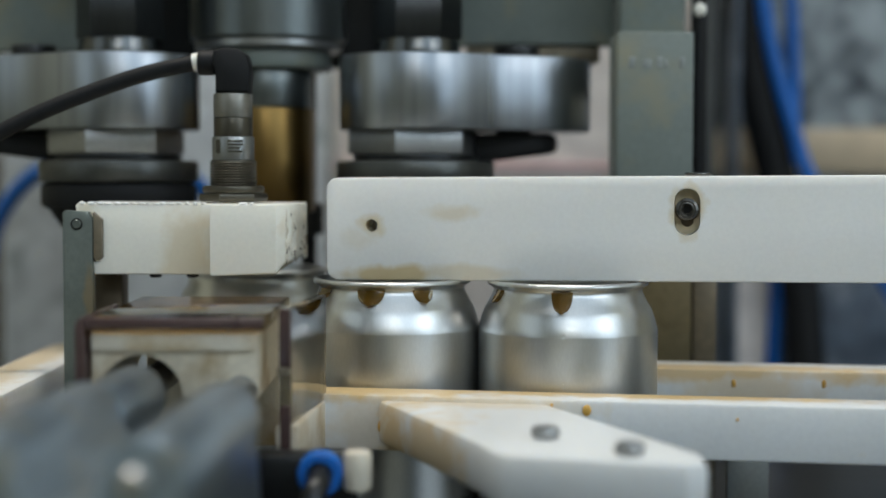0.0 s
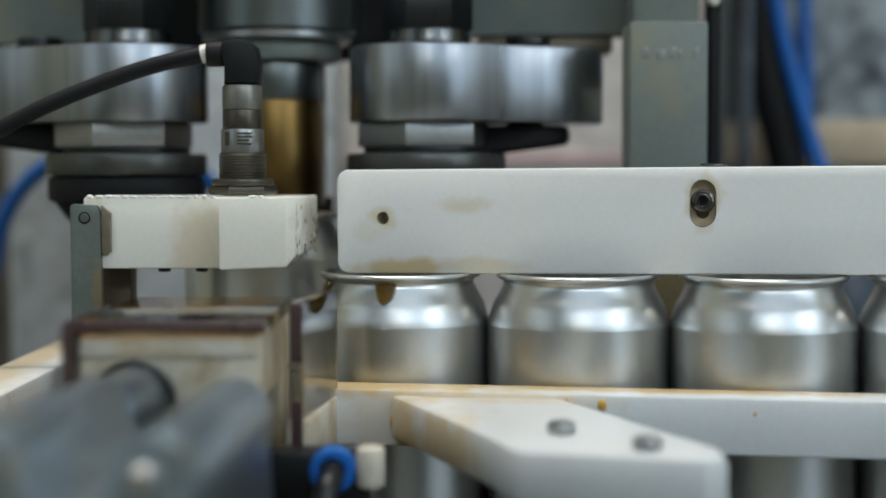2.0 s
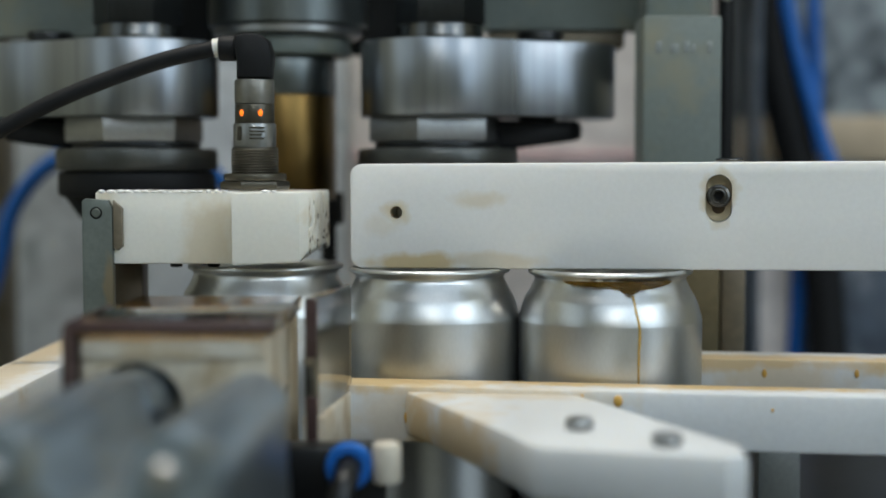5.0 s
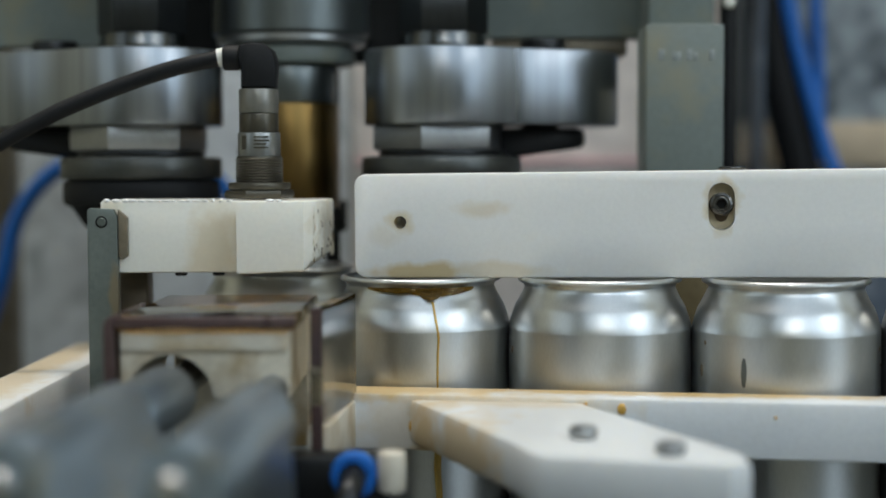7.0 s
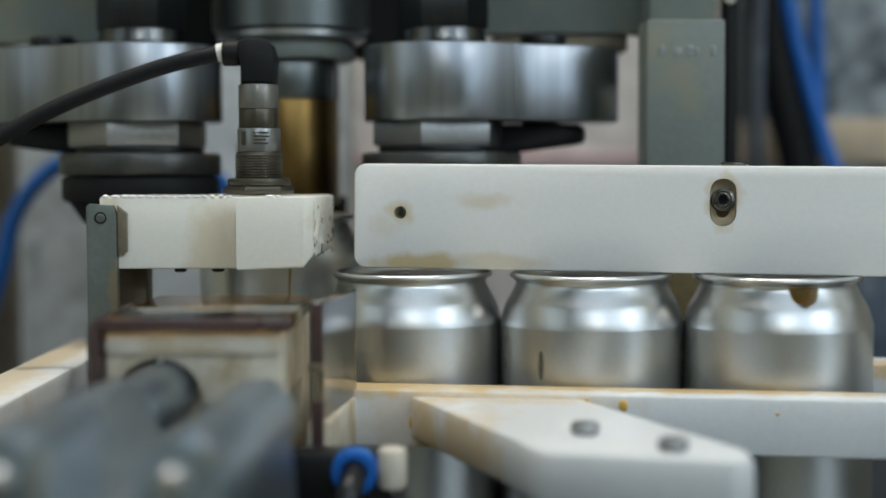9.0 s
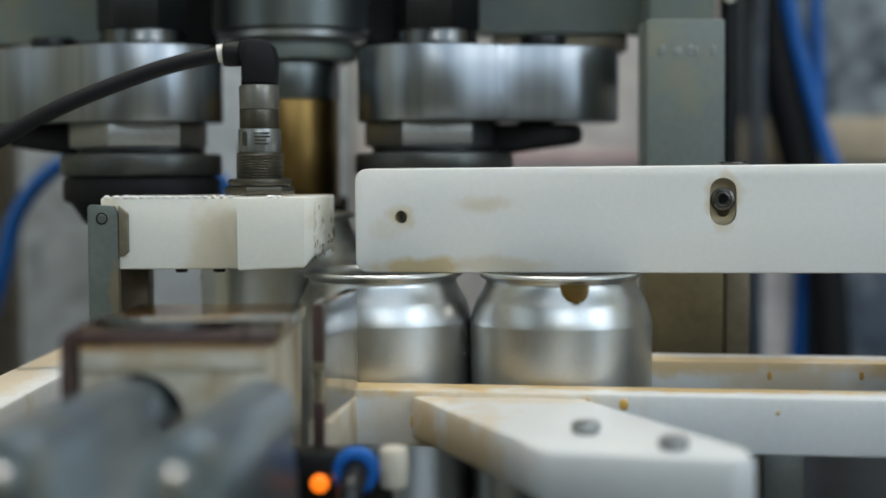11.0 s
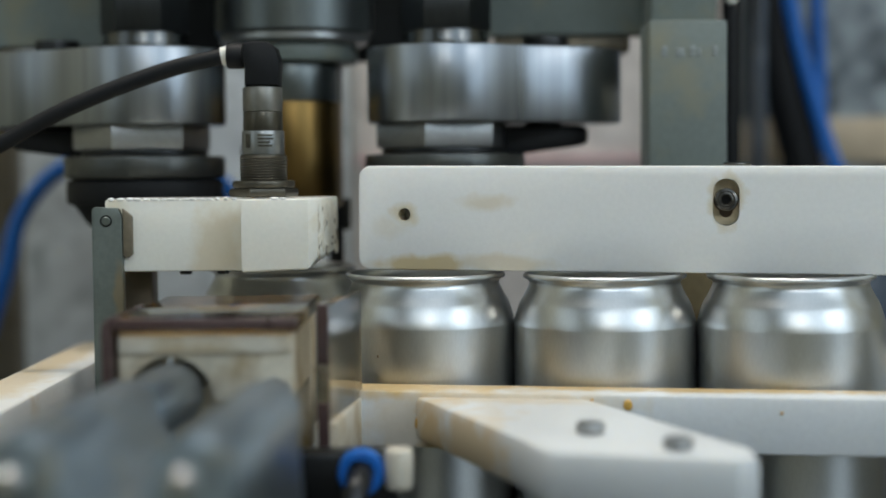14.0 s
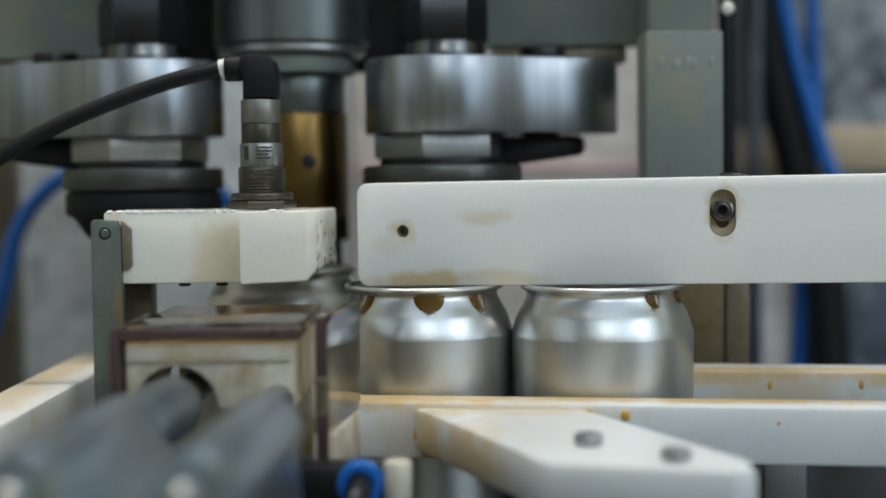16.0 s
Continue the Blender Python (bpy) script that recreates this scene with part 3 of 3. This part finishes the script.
sx, sy = -68.5, 15
sensor = thing("proximity_sensor", "threaded cylindrical sensor with two lit orange lights and black angled plug", "sensor")
part("nut", hexagon(13.0, 144.1, 147.4, sx, sy, 0.25, 1.0), M_THREAD, sensor, "thin dark hexagon nut")
part("washer", rod(11.6, 147.4, 150.2, sx, sy, 0.8), M_THREAD, sensor)
thread = [(0, 150.2), (8.4, 150.2)]
for i in range(9):
    thread += [(8.9, 150.7 + i), (8.5, 151.2 + i)]
part("thread", lathe(thread + [(8.4, 159.8), (0, 159.8)], 36, sx, sy), M_THREAD, sensor, "oily brown-grey threaded barrel")
sleeve = part("sleeve", rod(7.9, 159.8, 168.6, sx, sy, 0.4), M_LABEL, sensor, "silver sleeve with tiny print")
for z, x0, x1 in ((166.6, -1, 4.5), (165.3, -1, 4.8), (164.0, -1, 3.6), (162.7, -1, 4.4)):
    part("print_bar", box(sx + x0, sx + x1, sy - 7.95, sy - 6.2, z, z + 0.6, 0), M_THREAD, sleeve)
part("print_bar", box(sx - 5.6, sx - 4.0, sy - 7.0, sy - 5.0, 162.3, 167.4, 0), M_THREAD, sleeve)
part("light_window", rod(7.3, 168.6, 175.8, sx, sy, 0.4), M_THREAD, sensor, "dark glossy light window")
LIGHTS = []
for a in (-33, 24):
    q = radians(a - 90)
    LIGHTS.append((part("indicator_light", ball(1.0, 0.9, 1.3, (sx + 7.0 * math.cos(q), sy + 7.0 * math.sin(q), 172.4)), M_LED, sensor, "orange indicator light"), (-0.003 * math.cos(q), -0.003 * math.sin(q), 0)))
bm = prism([(sx + (7.25 + 0.12 * (i % 2)) * math.cos(math.pi * i / 30), sy + (7.25 + 0.12 * (i % 2)) * math.sin(math.pi * i / 30)) for i in range(60)], 175.8, 184.8, 0.5)
part("coupling_nut", bm, M_COLLAR, sensor, "finely knurled grey coupling nut")
bm = prism([(-76, 197), (-74.5, 192), (-74.5, 185), (-61.8, 185), (-61.2, 194), (-62.5, 199), (-66, 201.5), (-72, 201.8), (-75, 200.8)], 8.6, 21.4, 2.2, None, "y")
part("plug", bm, M_BLACK, sensor, "black angled plug")
part("gland", rod(4.8, -81.5, -75, sy, 196.5, 0.8, 24, None, "x"), M_BLACK, sensor)
part("cable", hose([(-80, sy, 197), (-101, sy, 192.4), (-122, sy, 185.4), (-143.5, sy - 1, 176.5), (-165, sy - 2, 165), (-190, sy - 3, 150), (-215, sy - 4, 118)], 3.05), M_BLACK, sensor, "thick black cable")
part("cable_tag", hose([(-83.5, sy, 196.4), (-80.5, sy, 196.9), (-79.5, sy, 197.1)], 3.5), M_WHITE, sensor, "white cable marker")

# ---- seaming heads ----


def lobes(x, y):
    """Distance to two round lobes that flow into one another."""
    p = math.hypot(x + 1.5, y) - 32.4
    q = math.hypot(x - 44, y - 24) - 33.0
    h = min(1.0, max(0.0, 0.5 + 0.5 * (q - p) / 30))
    return q + (p - q) * h - 30 * h * (1 - h)


def seaming_head(pivot_x, side):
    """A two-lobed turned drum on a nut and collar stack. Its origin is the axis of the rear lobe, on which it turns a few degrees at each seam."""
    th = thing("seaming_head", "turned steel two-lobed drum on dark collars with hexagon nuts", "machine head", pose(pivot_x / 1000, 0.124, 0), "seaming heads")
    ox, oy = -44 * side, -24
    outline = []
    for i in range(160):
        a = i * math.pi / 80
        lo, hi = 0.0, 120.0
        for _ in range(24):
            mid = (lo + hi) / 2
            if lobes(21 + mid * math.cos(a), 12 + mid * math.sin(a)) < 0:
                lo = mid
            else:
                hi = mid
        outline.append((ox + side * (21 + lo * math.cos(a)), oy + 12 + lo * math.sin(a)))
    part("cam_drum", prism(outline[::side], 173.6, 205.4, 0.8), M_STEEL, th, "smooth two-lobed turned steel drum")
    part("shaft_collar", lathe([(0, 205.4), (18.6, 205.4), (18.8, 206.2), (18.2, 208.6), (17.8, 212.4), (0, 212.4)], 48, ox, oy), M_POLISH, th, "dark polished steel collar")
    part("top_nut", hexagon(19, 212.4, 232, ox, oy, 0.02, 1.2), M_SHAFT, th, "dark hexagon nut")
    part("stud", rod(17, 232, 300, ox, oy), M_SHAFT, th)
    part("pivot_shaft", rod(10, 205.4, 212, 0, 0), M_DARK, th)
    part("lower_nut", hexagon(29, 163.0, 173.6, ox - 2, oy, 0.28, 1.0), M_NUT, th, "wide flat hexagon nut")
    part("ring", rod(27, 160.4, 163.0, ox - 1, oy), M_DARK, th)
    part("collar", rod(34.2, 151.0, 160.4, ox - 1, oy, 1.4, 64), M_RING, th)
    part("lower_collar", lathe([(0, 129), (20, 129), (24, 131), (30, 139.5), (32.6, 140.5), (33.2, 142), (33.2, 149.2), (32.5, 150.3), (30, 151.0), (0, 151.0)], 64, ox - 1, oy), M_BLACK, th)
    lever = prism([(ox + side * x, oy + y) for x, y in ((20, 2), (50, 0), (60, 6), (62, 16), (56, 26), (20, 26))], 159, 172.4, 2.4)
    for v in lever.verts:
        if v.co.z < 166:
            v.co.z += 0.14 * max(0, side * (v.co.x - ox) - 24)
    part("lever", lever, M_BLACK, th, "black rounded lever")
    part("lever_pin", rod(8, 172.4, 173.6, ox + side * 42, oy + 13), M_DARK, th)
    return th


HEAD_RIGHT = seaming_head(44, 1)
HEAD_LEFT = seaming_head(-173, -1)

spindle = thing("spindle", "steel spindle with a wide housing above a brass sleeve", "spindle", pose(-0.0675, 0.125, 0))
part("housing", lathe([(0, 213), (33.5, 213), (35, 214.5), (35, 330), (0, 330)], 72), M_DULL, spindle)
part("lip", lathe([(0, 209), (31, 209), (33, 210.5), (33, 213), (0, 213)], 72), M_NUT, spindle)
part("neck", rod(28, 201, 209, 0, 0, 1.5, 64), M_PAINT, spindle)
part("shaft", rod(20.5, 184, 201, 2.5, 0, 0.8, 56), M_DULL, spindle)
bm = rod(21.5, 138, 184, 2.5, 0, 0.8, 56)
part("sleeve", bm, M_BRASS, spindle, "aged brass sleeve")
part("sleeve_hole", rod(3.2, -21.6, -20.4, 8.5, 162.5, 0.3, 24, None, "y"), M_DARK, spindle, "dark round hole")

rod_thing = thing("guide_rod", "dark upright guide rod beside the brass sleeve", "guide rod")
part("rod", rod(3.6, 0, 300, -52.5, 156, 0.5, 24), M_BLACK, rod_thing)
part("tip", rod(5, 126, 141, -50.5, 156, 1, 24), M_DARK, rod_thing)

frame_thing = thing("machine_gantry", "grey painted steel frame with a cross plate and upright", "machine gantry")
part("cross_plate", box(12, 117, 132, 150, 213.8, 420, 1), M_PAINT, frame_thing)
part("cross_plate", box(-330, -150, 132, 150, 210.8, 420, 1), M_PAINT, frame_thing)
part("gap_bar", box(22, 82.8, 136, 160, 206.2, 213.6, 0.8), M_BROWN, frame_thing, "dark brown packing bar")
part("rear_plate", box(-150, 12, 160, 172, 205, 420, 1), M_DARK, frame_thing, "dark recessed plate")
part("upright", box(83, 115, 72, 100, 130, 214, 1), M_PAINT, frame_thing)
# The upright below the hold-down rail is a separate piece, coloured olive.
part("lower_upright", box(83, 115, 72, 100, 0, 129.8, 1), M_OLIVE, frame_thing, "olive lower piece of the upright")
part("upright_cap", box(88, 116, 101, 131.8, 190, 330, 1), M_PAINT, frame_thing)
part("flange", box(116, 126, 74, 86, 0, 112, 0.8), M_BROWN, frame_thing, "brown stained angle iron")
for i, (x, w) in enumerate(((88, 2.5), (94, 3.4), (99.5, 2.6), (102.8, 1.2), (109, 2))):
    part("stamped_mark", box(x, x + w, 71.6, 72.2, 199, 203.5 - (i % 2), 0.2), M_MARK, frame_thing, "worn pale stamped mark")
part("side_tube", rod(3.6, 0, 420, 124, 112, 0.5), M_BLACK, frame_thing, "black tube")
part("tube_clip", ball(3, 2.2, 3, (123.5, 108, 227)), M_WHITE, frame_thing, "white round clip")

# ---- hoses behind the machine ----


def back_hose(points, r, material, label):
    tagged(part("hose", hose(points, r), material), label, "hose")


back_hose([(208, 398, 420), (210, 398, 300), (214.8, 398, 257), (222.3, 398, 222), (234, 398, 182), (242.5, 397, 157), (258, 395, 128), (290, 392, 90), (335, 390, 5)], 4.9, M_BLUE, "bright blue pneumatic hose hanging behind the machine")
back_hose([(232, 425, 420), (235, 425, 300), (238, 425, 257), (240, 425, 187), (234, 425, 130), (230, 425, 71), (227, 425, 4.5)], 4.4, M_BLUE, "second blue pneumatic hose hanging behind")
back_hose([(196, 411, 420), (207, 411, 260), (214, 411, 205), (228, 413, 150), (241, 413, 100), (249, 413, 14)], 12.5, M_BLACK, "thick black hose hanging behind the machine")
back_hose([(-290, 330, 4), (-262, 330, 90), (-250, 330, 130), (-226, 330, 156), (-190, 330, 164), (-150, 335, 160), (-120, 340, 120), (-110, 340, 4)], 5, M_BLUE, "blue pneumatic hose curving behind the machine")

# ---- pusher and its cylinder ----
SHUT = -0.152


def pusher():
    """Origin at the front edge, lane level; it slides along y."""
    th = thing("can_pusher", "white plastic can pusher under a brown tinted acrylic cover", "pusher", pose(0, SHUT, 0))
    part("cover", box(-97, -44, 4, 84, 106.4, 110.8, 0.8), M_TINT, th, "brown tinted acrylic cover")
    part("cover_edge", box(-97.5, -43.5, 0, 3.9, 107.6, 111, 0.8), M_EDGE, th, "dark polished acrylic edge")
    part("cover_side", prism([(-100.6, 90), (-97.8, 90), (-97.8, 111), (-99, 111), (-100.2, 109.8), (-100.6, 108)], 0, 50, 0.6, None, "y"), M_EDGE, th, "dark acrylic side")
    arch = [(-97, 106), (-97, 86), (-96, 86)]
    for i in range(11):
        a = math.pi - i * math.pi / 10
        arch.append((-82 + 13 * math.cos(a), 86 + 13 * math.sin(a)))
    arch += [(-46, 86), (-46, 106)]
    part("block", prism(arch, 6, 66, 0.8, None, "y"), M_PUSH, th)
    part("lip", box(-96.5, -46.5, 3.95, 5.95, 100.5, 105.8, 0.4), M_CREAM, th, "pale front lip")
    part("nose", box(-92, -46, 66, 90, 60, 106, 1.5), M_CREAM, th)
    for x in (-82, -51):
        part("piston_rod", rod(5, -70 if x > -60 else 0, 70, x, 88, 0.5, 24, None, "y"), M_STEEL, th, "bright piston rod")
    return th


PUSHER = pusher()
cyl = thing("pneumatic_cylinder", "grey-blue twin tube pneumatic cylinder on a dark stand", "pneumatic cylinder", pose(0.0096, -0.004, 0, 0, 0, -3.5))
lobes = []
for cx, lo, hi in ((-47, 0, 11), (-84, 1, 12)):
    for i in range(lo, hi):
        a = -0.15 * math.pi + i * 1.15 * math.pi / 10 if cx == -47 else i * 1.15 * math.pi / 11
        lobes.append((cx + 9.5 * math.cos(a), 90 + 9.5 * math.sin(a)))
part("body", prism([(-37.5, 66)] + lobes[:10] + [(-57.5, 87), (-61, 83.5), (-70, 83.5), (-73.5, 87)] + lobes[12:] + [(-93.5, 66)], -240, -157, 1.2, None, "y"), M_CYL, cyl, "grey-blue twin-bore body with painted highlight streaks")
part("barrel", rod(9, -157, -112, -83, 89, 1, 40, None, "y"), M_CYL, cyl)
for x in (-85, -49):
    part("end_bolt", lathe([(0, -244), (2.4, -244), (3.2, -243), (3.4, -240), (0, -240)], 24, x, 90, None, "y"), M_ALU, cyl, "bright bolt head")
part("stand", box(-94, -42, -232, -165, 0, 66, 2), M_DARK, cyl)

guard = thing("side_guard", "small upright clear acrylic guard plate beside the pusher", "guard plate")
part("plate", prism([(-40, -91), (-36, -92), (-29.5, -38), (-33, -37.5)], 77, 113, 0.4), M_CLEAR, guard)
for z0, z1 in ((66, 83), (95, 113)):
    part("edge", prism([(-39.6, -92.5), (-36.4, -93.2), (-36.2, -91.9), (-39.4, -91.1)], z0, z1, 0.3), M_EDGE, guard, "dark polished front edge")
part("clip", prism([(-40.4, -93), (-36.6, -93.8), (-36.2, -91.9), (-39.6, -91.1)], 92.4, 94.8, 0.4), M_BROWN, guard, "small brown clip")
part("base", prism([(-41, -91), (-34, -92), (-29.5, -40), (-36, -38)], 60, 76.8, 0.8), M_CREAM, guard, "cream plastic base")
part("stem", box(-42, -33, -88, -60, 0, 60, 1), M_DARK, guard)

fit_thing = thing("push_in_fitting", "black pneumatic fitting with a blue release ring", "hose fitting")
part("body", box(-47, -15, -110, -98, 52, 71, 2), M_DARK, fit_thing)
part("release_ring", lathe([(4.0, -116), (6.2, -116), (6.8, -115), (6.8, -110), (4.0, -110), (4.0, -116)], 32, -25.5, 66, None, "y"), M_BLUE, fit_thing, "blue ring")
part("hose", hose([(-25.5, -100, 66), (-25.5, -118, 65), (-27.5, -126, 56), (-31, -128, 20), (-32, -128, 1)], 3.6), M_DARK, fit_thing, "grey hose")
HOME_LIGHT = part("indicator_light", ball(2.8, 2, 2.8, (-36.2, -111.5, 62)), M_LED, fit_thing, "orange indicator light")
part("plug_cap", rod(4.2, 61, 73, -14.5, -113, 1.2, 24), M_CREAM, fit_thing, "white plastic cap")
part("post", box(-46, -22, -109, -99, 0, 52, 1), M_DARK, fit_thing)

# ---- motion of the line ----
ADVANCE = [(0.225, 0.775), (1.99, 2.5), (3.725, 4.255), (5.495, 6.025), (7.24, 7.775), (8.97, 9.495), (10.87, 11.39), (12.595, 13.105), (14.35, 14.855)]
SLIDE = [(1.5, 1.68), (3.22, 3.36), (4.95, 5.1), (6.7, 6.88), (8.55, 8.72), (10.25, 10.4), (12.07, 12.25), (13.78, 13.95), (15.58, 15.75)]
STROKES = [(-0.35, 0.0, 0.1, 0.3), (1.42, 1.8, 1.9, 2.1), (3.18, 3.5, 3.6, 3.85), (4.9, 5.25, 5.4, 5.6), (6.62, 7.0, 7.15, 7.4), (8.48, 8.82, 8.92, 9.12),
           (10.2, 10.55, 10.75, 10.95), (11.95, 12.32, 12.42, 12.65), (13.72, 14.12, 14.25, 14.45), (15.5, 15.95, 16.2, 16.4)]
# the hold-down rail rocks on its screw as cans pass: seconds, degrees
TILT = [(0, -0.37), (0.5, -0.26), (1, -0.37), (1.5, -0.28), (2, -0.34), (2.5, 0.04), (3, 0.51), (3.5, 0.46), (4, 0.22), (6.5, -0.48), (7, -0.47), (7.5, -0.24), (8, 0.34), (8.5, 0.70), (9, 0.59), (11.5, -0.34), (12, -0.36), (12.5, -0.45), (13, -0.23), (13.5, 0.69), (14, 0.52), (14.5, 0.42), (15, -0.09), (15.5, -0.20), (16, -0.44)]
PITCH, NIP, STROKE = 66.2, 7.4, 50.0
# where a can that arrives alone is, in mm along the lane, at a time; it runs at the belt's pace until it meets the row
ARRIVAL = {3: (11.9, 1.5), 4: (82.7, 1.5), 5: (136, 1.7), 6: (72, 6.3), 7: (103, 6.6), 8: (172, 6.6), 9: (96, 11.3), 10: (102, 11.8), 11: (172, 11.8)}
PACE = 129.0


def ramp(t, a, b):
    return min(1.0, max(0.0, (t - a) / (b - a)))


def ease(t, a, b):
    u = ramp(t, a, b)
    return u * u * (3 - 2 * u)


def row_shift(t):
    return sum(-(PITCH - NIP) * ramp(t, a, b) for a, b in ADVANCE) - sum(NIP * ramp(t, a, b) for a, b in SLIDE)


def push_at(t):
    return max(ease(t, a, b) - ease(t, c, d) for a, b, c, d in STROKES)


def can_pose(n, t):
    if n == 12:
        # sealed just before the clip begins, and leaves with the first stroke
        off = ease(t, 1.12, 1.72)
        return pose(-0.26 - 0.1 * off, 0.145 + 0.02 * off, 0)
    joined = PITCH * (n - 2) + row_shift(t)
    s = joined
    if n in ARRIVAL:
        place, when = ARRIVAL[n]
        s = max(joined, min(place + PACE * (when - t), 330 + 70 * n))
    lead = -2 * PITCH + NIP
    a, b, c, d = STROKES[n] if n < len(STROKES) else (99, 100, 101, 102)
    s = max(s, lead)
    p = LANE @ Vector((s / 1000, 0, 0))
    gone = STROKES[n + 1][0] if n + 1 < len(STROKES) else 99
    go = ease(t, a, b)
    lift = ease(t, b, b + 0.2) - ease(t, gone - 0.45, gone - 0.2)
    away = ease(t, gone - 0.2, gone + 0.15)
    later = STROKES[n + 2][0] if n + 2 < len(STROKES) else 99
    off = ease(t, later - 0.3, later + 0.3)
    return pose(p.x - 0.19 * away - 0.15 * off, p.y + STROKE / 1000 * go + 0.0755 * away + 0.02 * off, 0.02 * max(0, lift))


def blink(back_off, dark):
    """Rows for a light that sits back while it is dark."""
    rows = [(i / 20, pose(*back_off) if any(a <= i / 20 < b for a, b in dark) else pose(0, 0, 0)) for i in range(321)]
    return [r for i, r in enumerate(rows) if i in (0, 320) or r[1] != rows[i - 1][1] or r[1] != rows[i + 1][1]]


def motions():
    times = [i / 20 for i in range(321)]
    for n, can in enumerate(CANS):
        rows = []
        for t in times:
            m = can_pose(n, t)
            rows.append((t, m))
        keep = [r for i, r in enumerate(rows) if i in (0, len(rows) - 1) or (r[1].translation - rows[i - 1][1].translation).length > 1e-6
                or (r[1].translation - rows[i + 1][1].translation).length > 1e-6]
        walk(can, keep)
    walk(PUSHER, [(t, pose(0, SHUT + STROKE / 1000 * push_at(t), 0)) for t in times])
    for head, x, turn, on, full, off, done in ((HEAD_RIGHT, 0.044, -10.0, 0.62, 0.75, 1.12, 1.22), (HEAD_LEFT, -0.173, 10.0, 1.12, 1.28, 1.62, 1.78)):
        rows = []
        for t in times:
            swing = max(ease(t, s[0] + on, s[0] + full) - ease(t, s[0] + off, s[0] + done) for s in STROKES)
            rows.append((t, pose(x, 0.124, 0, 0, 0, turn * swing)))
        walk(head, rows)
    walk(RAIL, [(t, LANE @ pose(0.0433, 0, 0.1407, 0, a, 0)) for t, a in TILT])
    for d, ang, when, until in LATE:
        x, y = -0.006 * math.sin(radians(ang)), 0.006 * math.cos(radians(ang))
        rows = [] if when < 0 else [(0, pose(x, y, 0.001)), (when, pose(x, y, 0.001)), (when + 0.4, pose(0, 0, 0))]
        if when < 0:
            rows = [(0, pose(0, 0, 0))]
        rows += [(16, pose(0, 0, 0))] if until > 16 else [(until, pose(0, 0, 0)), (until + 0.25, pose(x, y, 0.001)), (16, pose(x, y, 0.001))]
        walk(d, rows)
    # the sensor sees a can in front of it; the other light shows the pusher at rest. A dark light sits back behind its window.
    for light, back_off in LIGHTS:
        walk(light, blink(back_off, [(a + 0.23, on) for (a, _, _, _), on in zip(STROKES, [e + 0.27 for e, _ in ADVANCE] + [99])]))
    walk(HOME_LIGHT, blink((0, 0.006, 0), [(a + 0.075, d - 0.085) for a, _, _, d in STROKES]))
    for d in RUNNING:
        walk(d, [(0, pose(0, 0, 0)), (3.45, pose(0, 0, 0)), (3.95, pose(0, 0, -0.036)), (16, pose(0, 0, -0.036))])
    walk(spindle, [(t, pose(-0.0675, 0.125, 0, 0, 0, a)) for t, a in ((0, -110), (15.0, -110), (15.25, -50), (15.5, -6), (16, 0))])


motions()
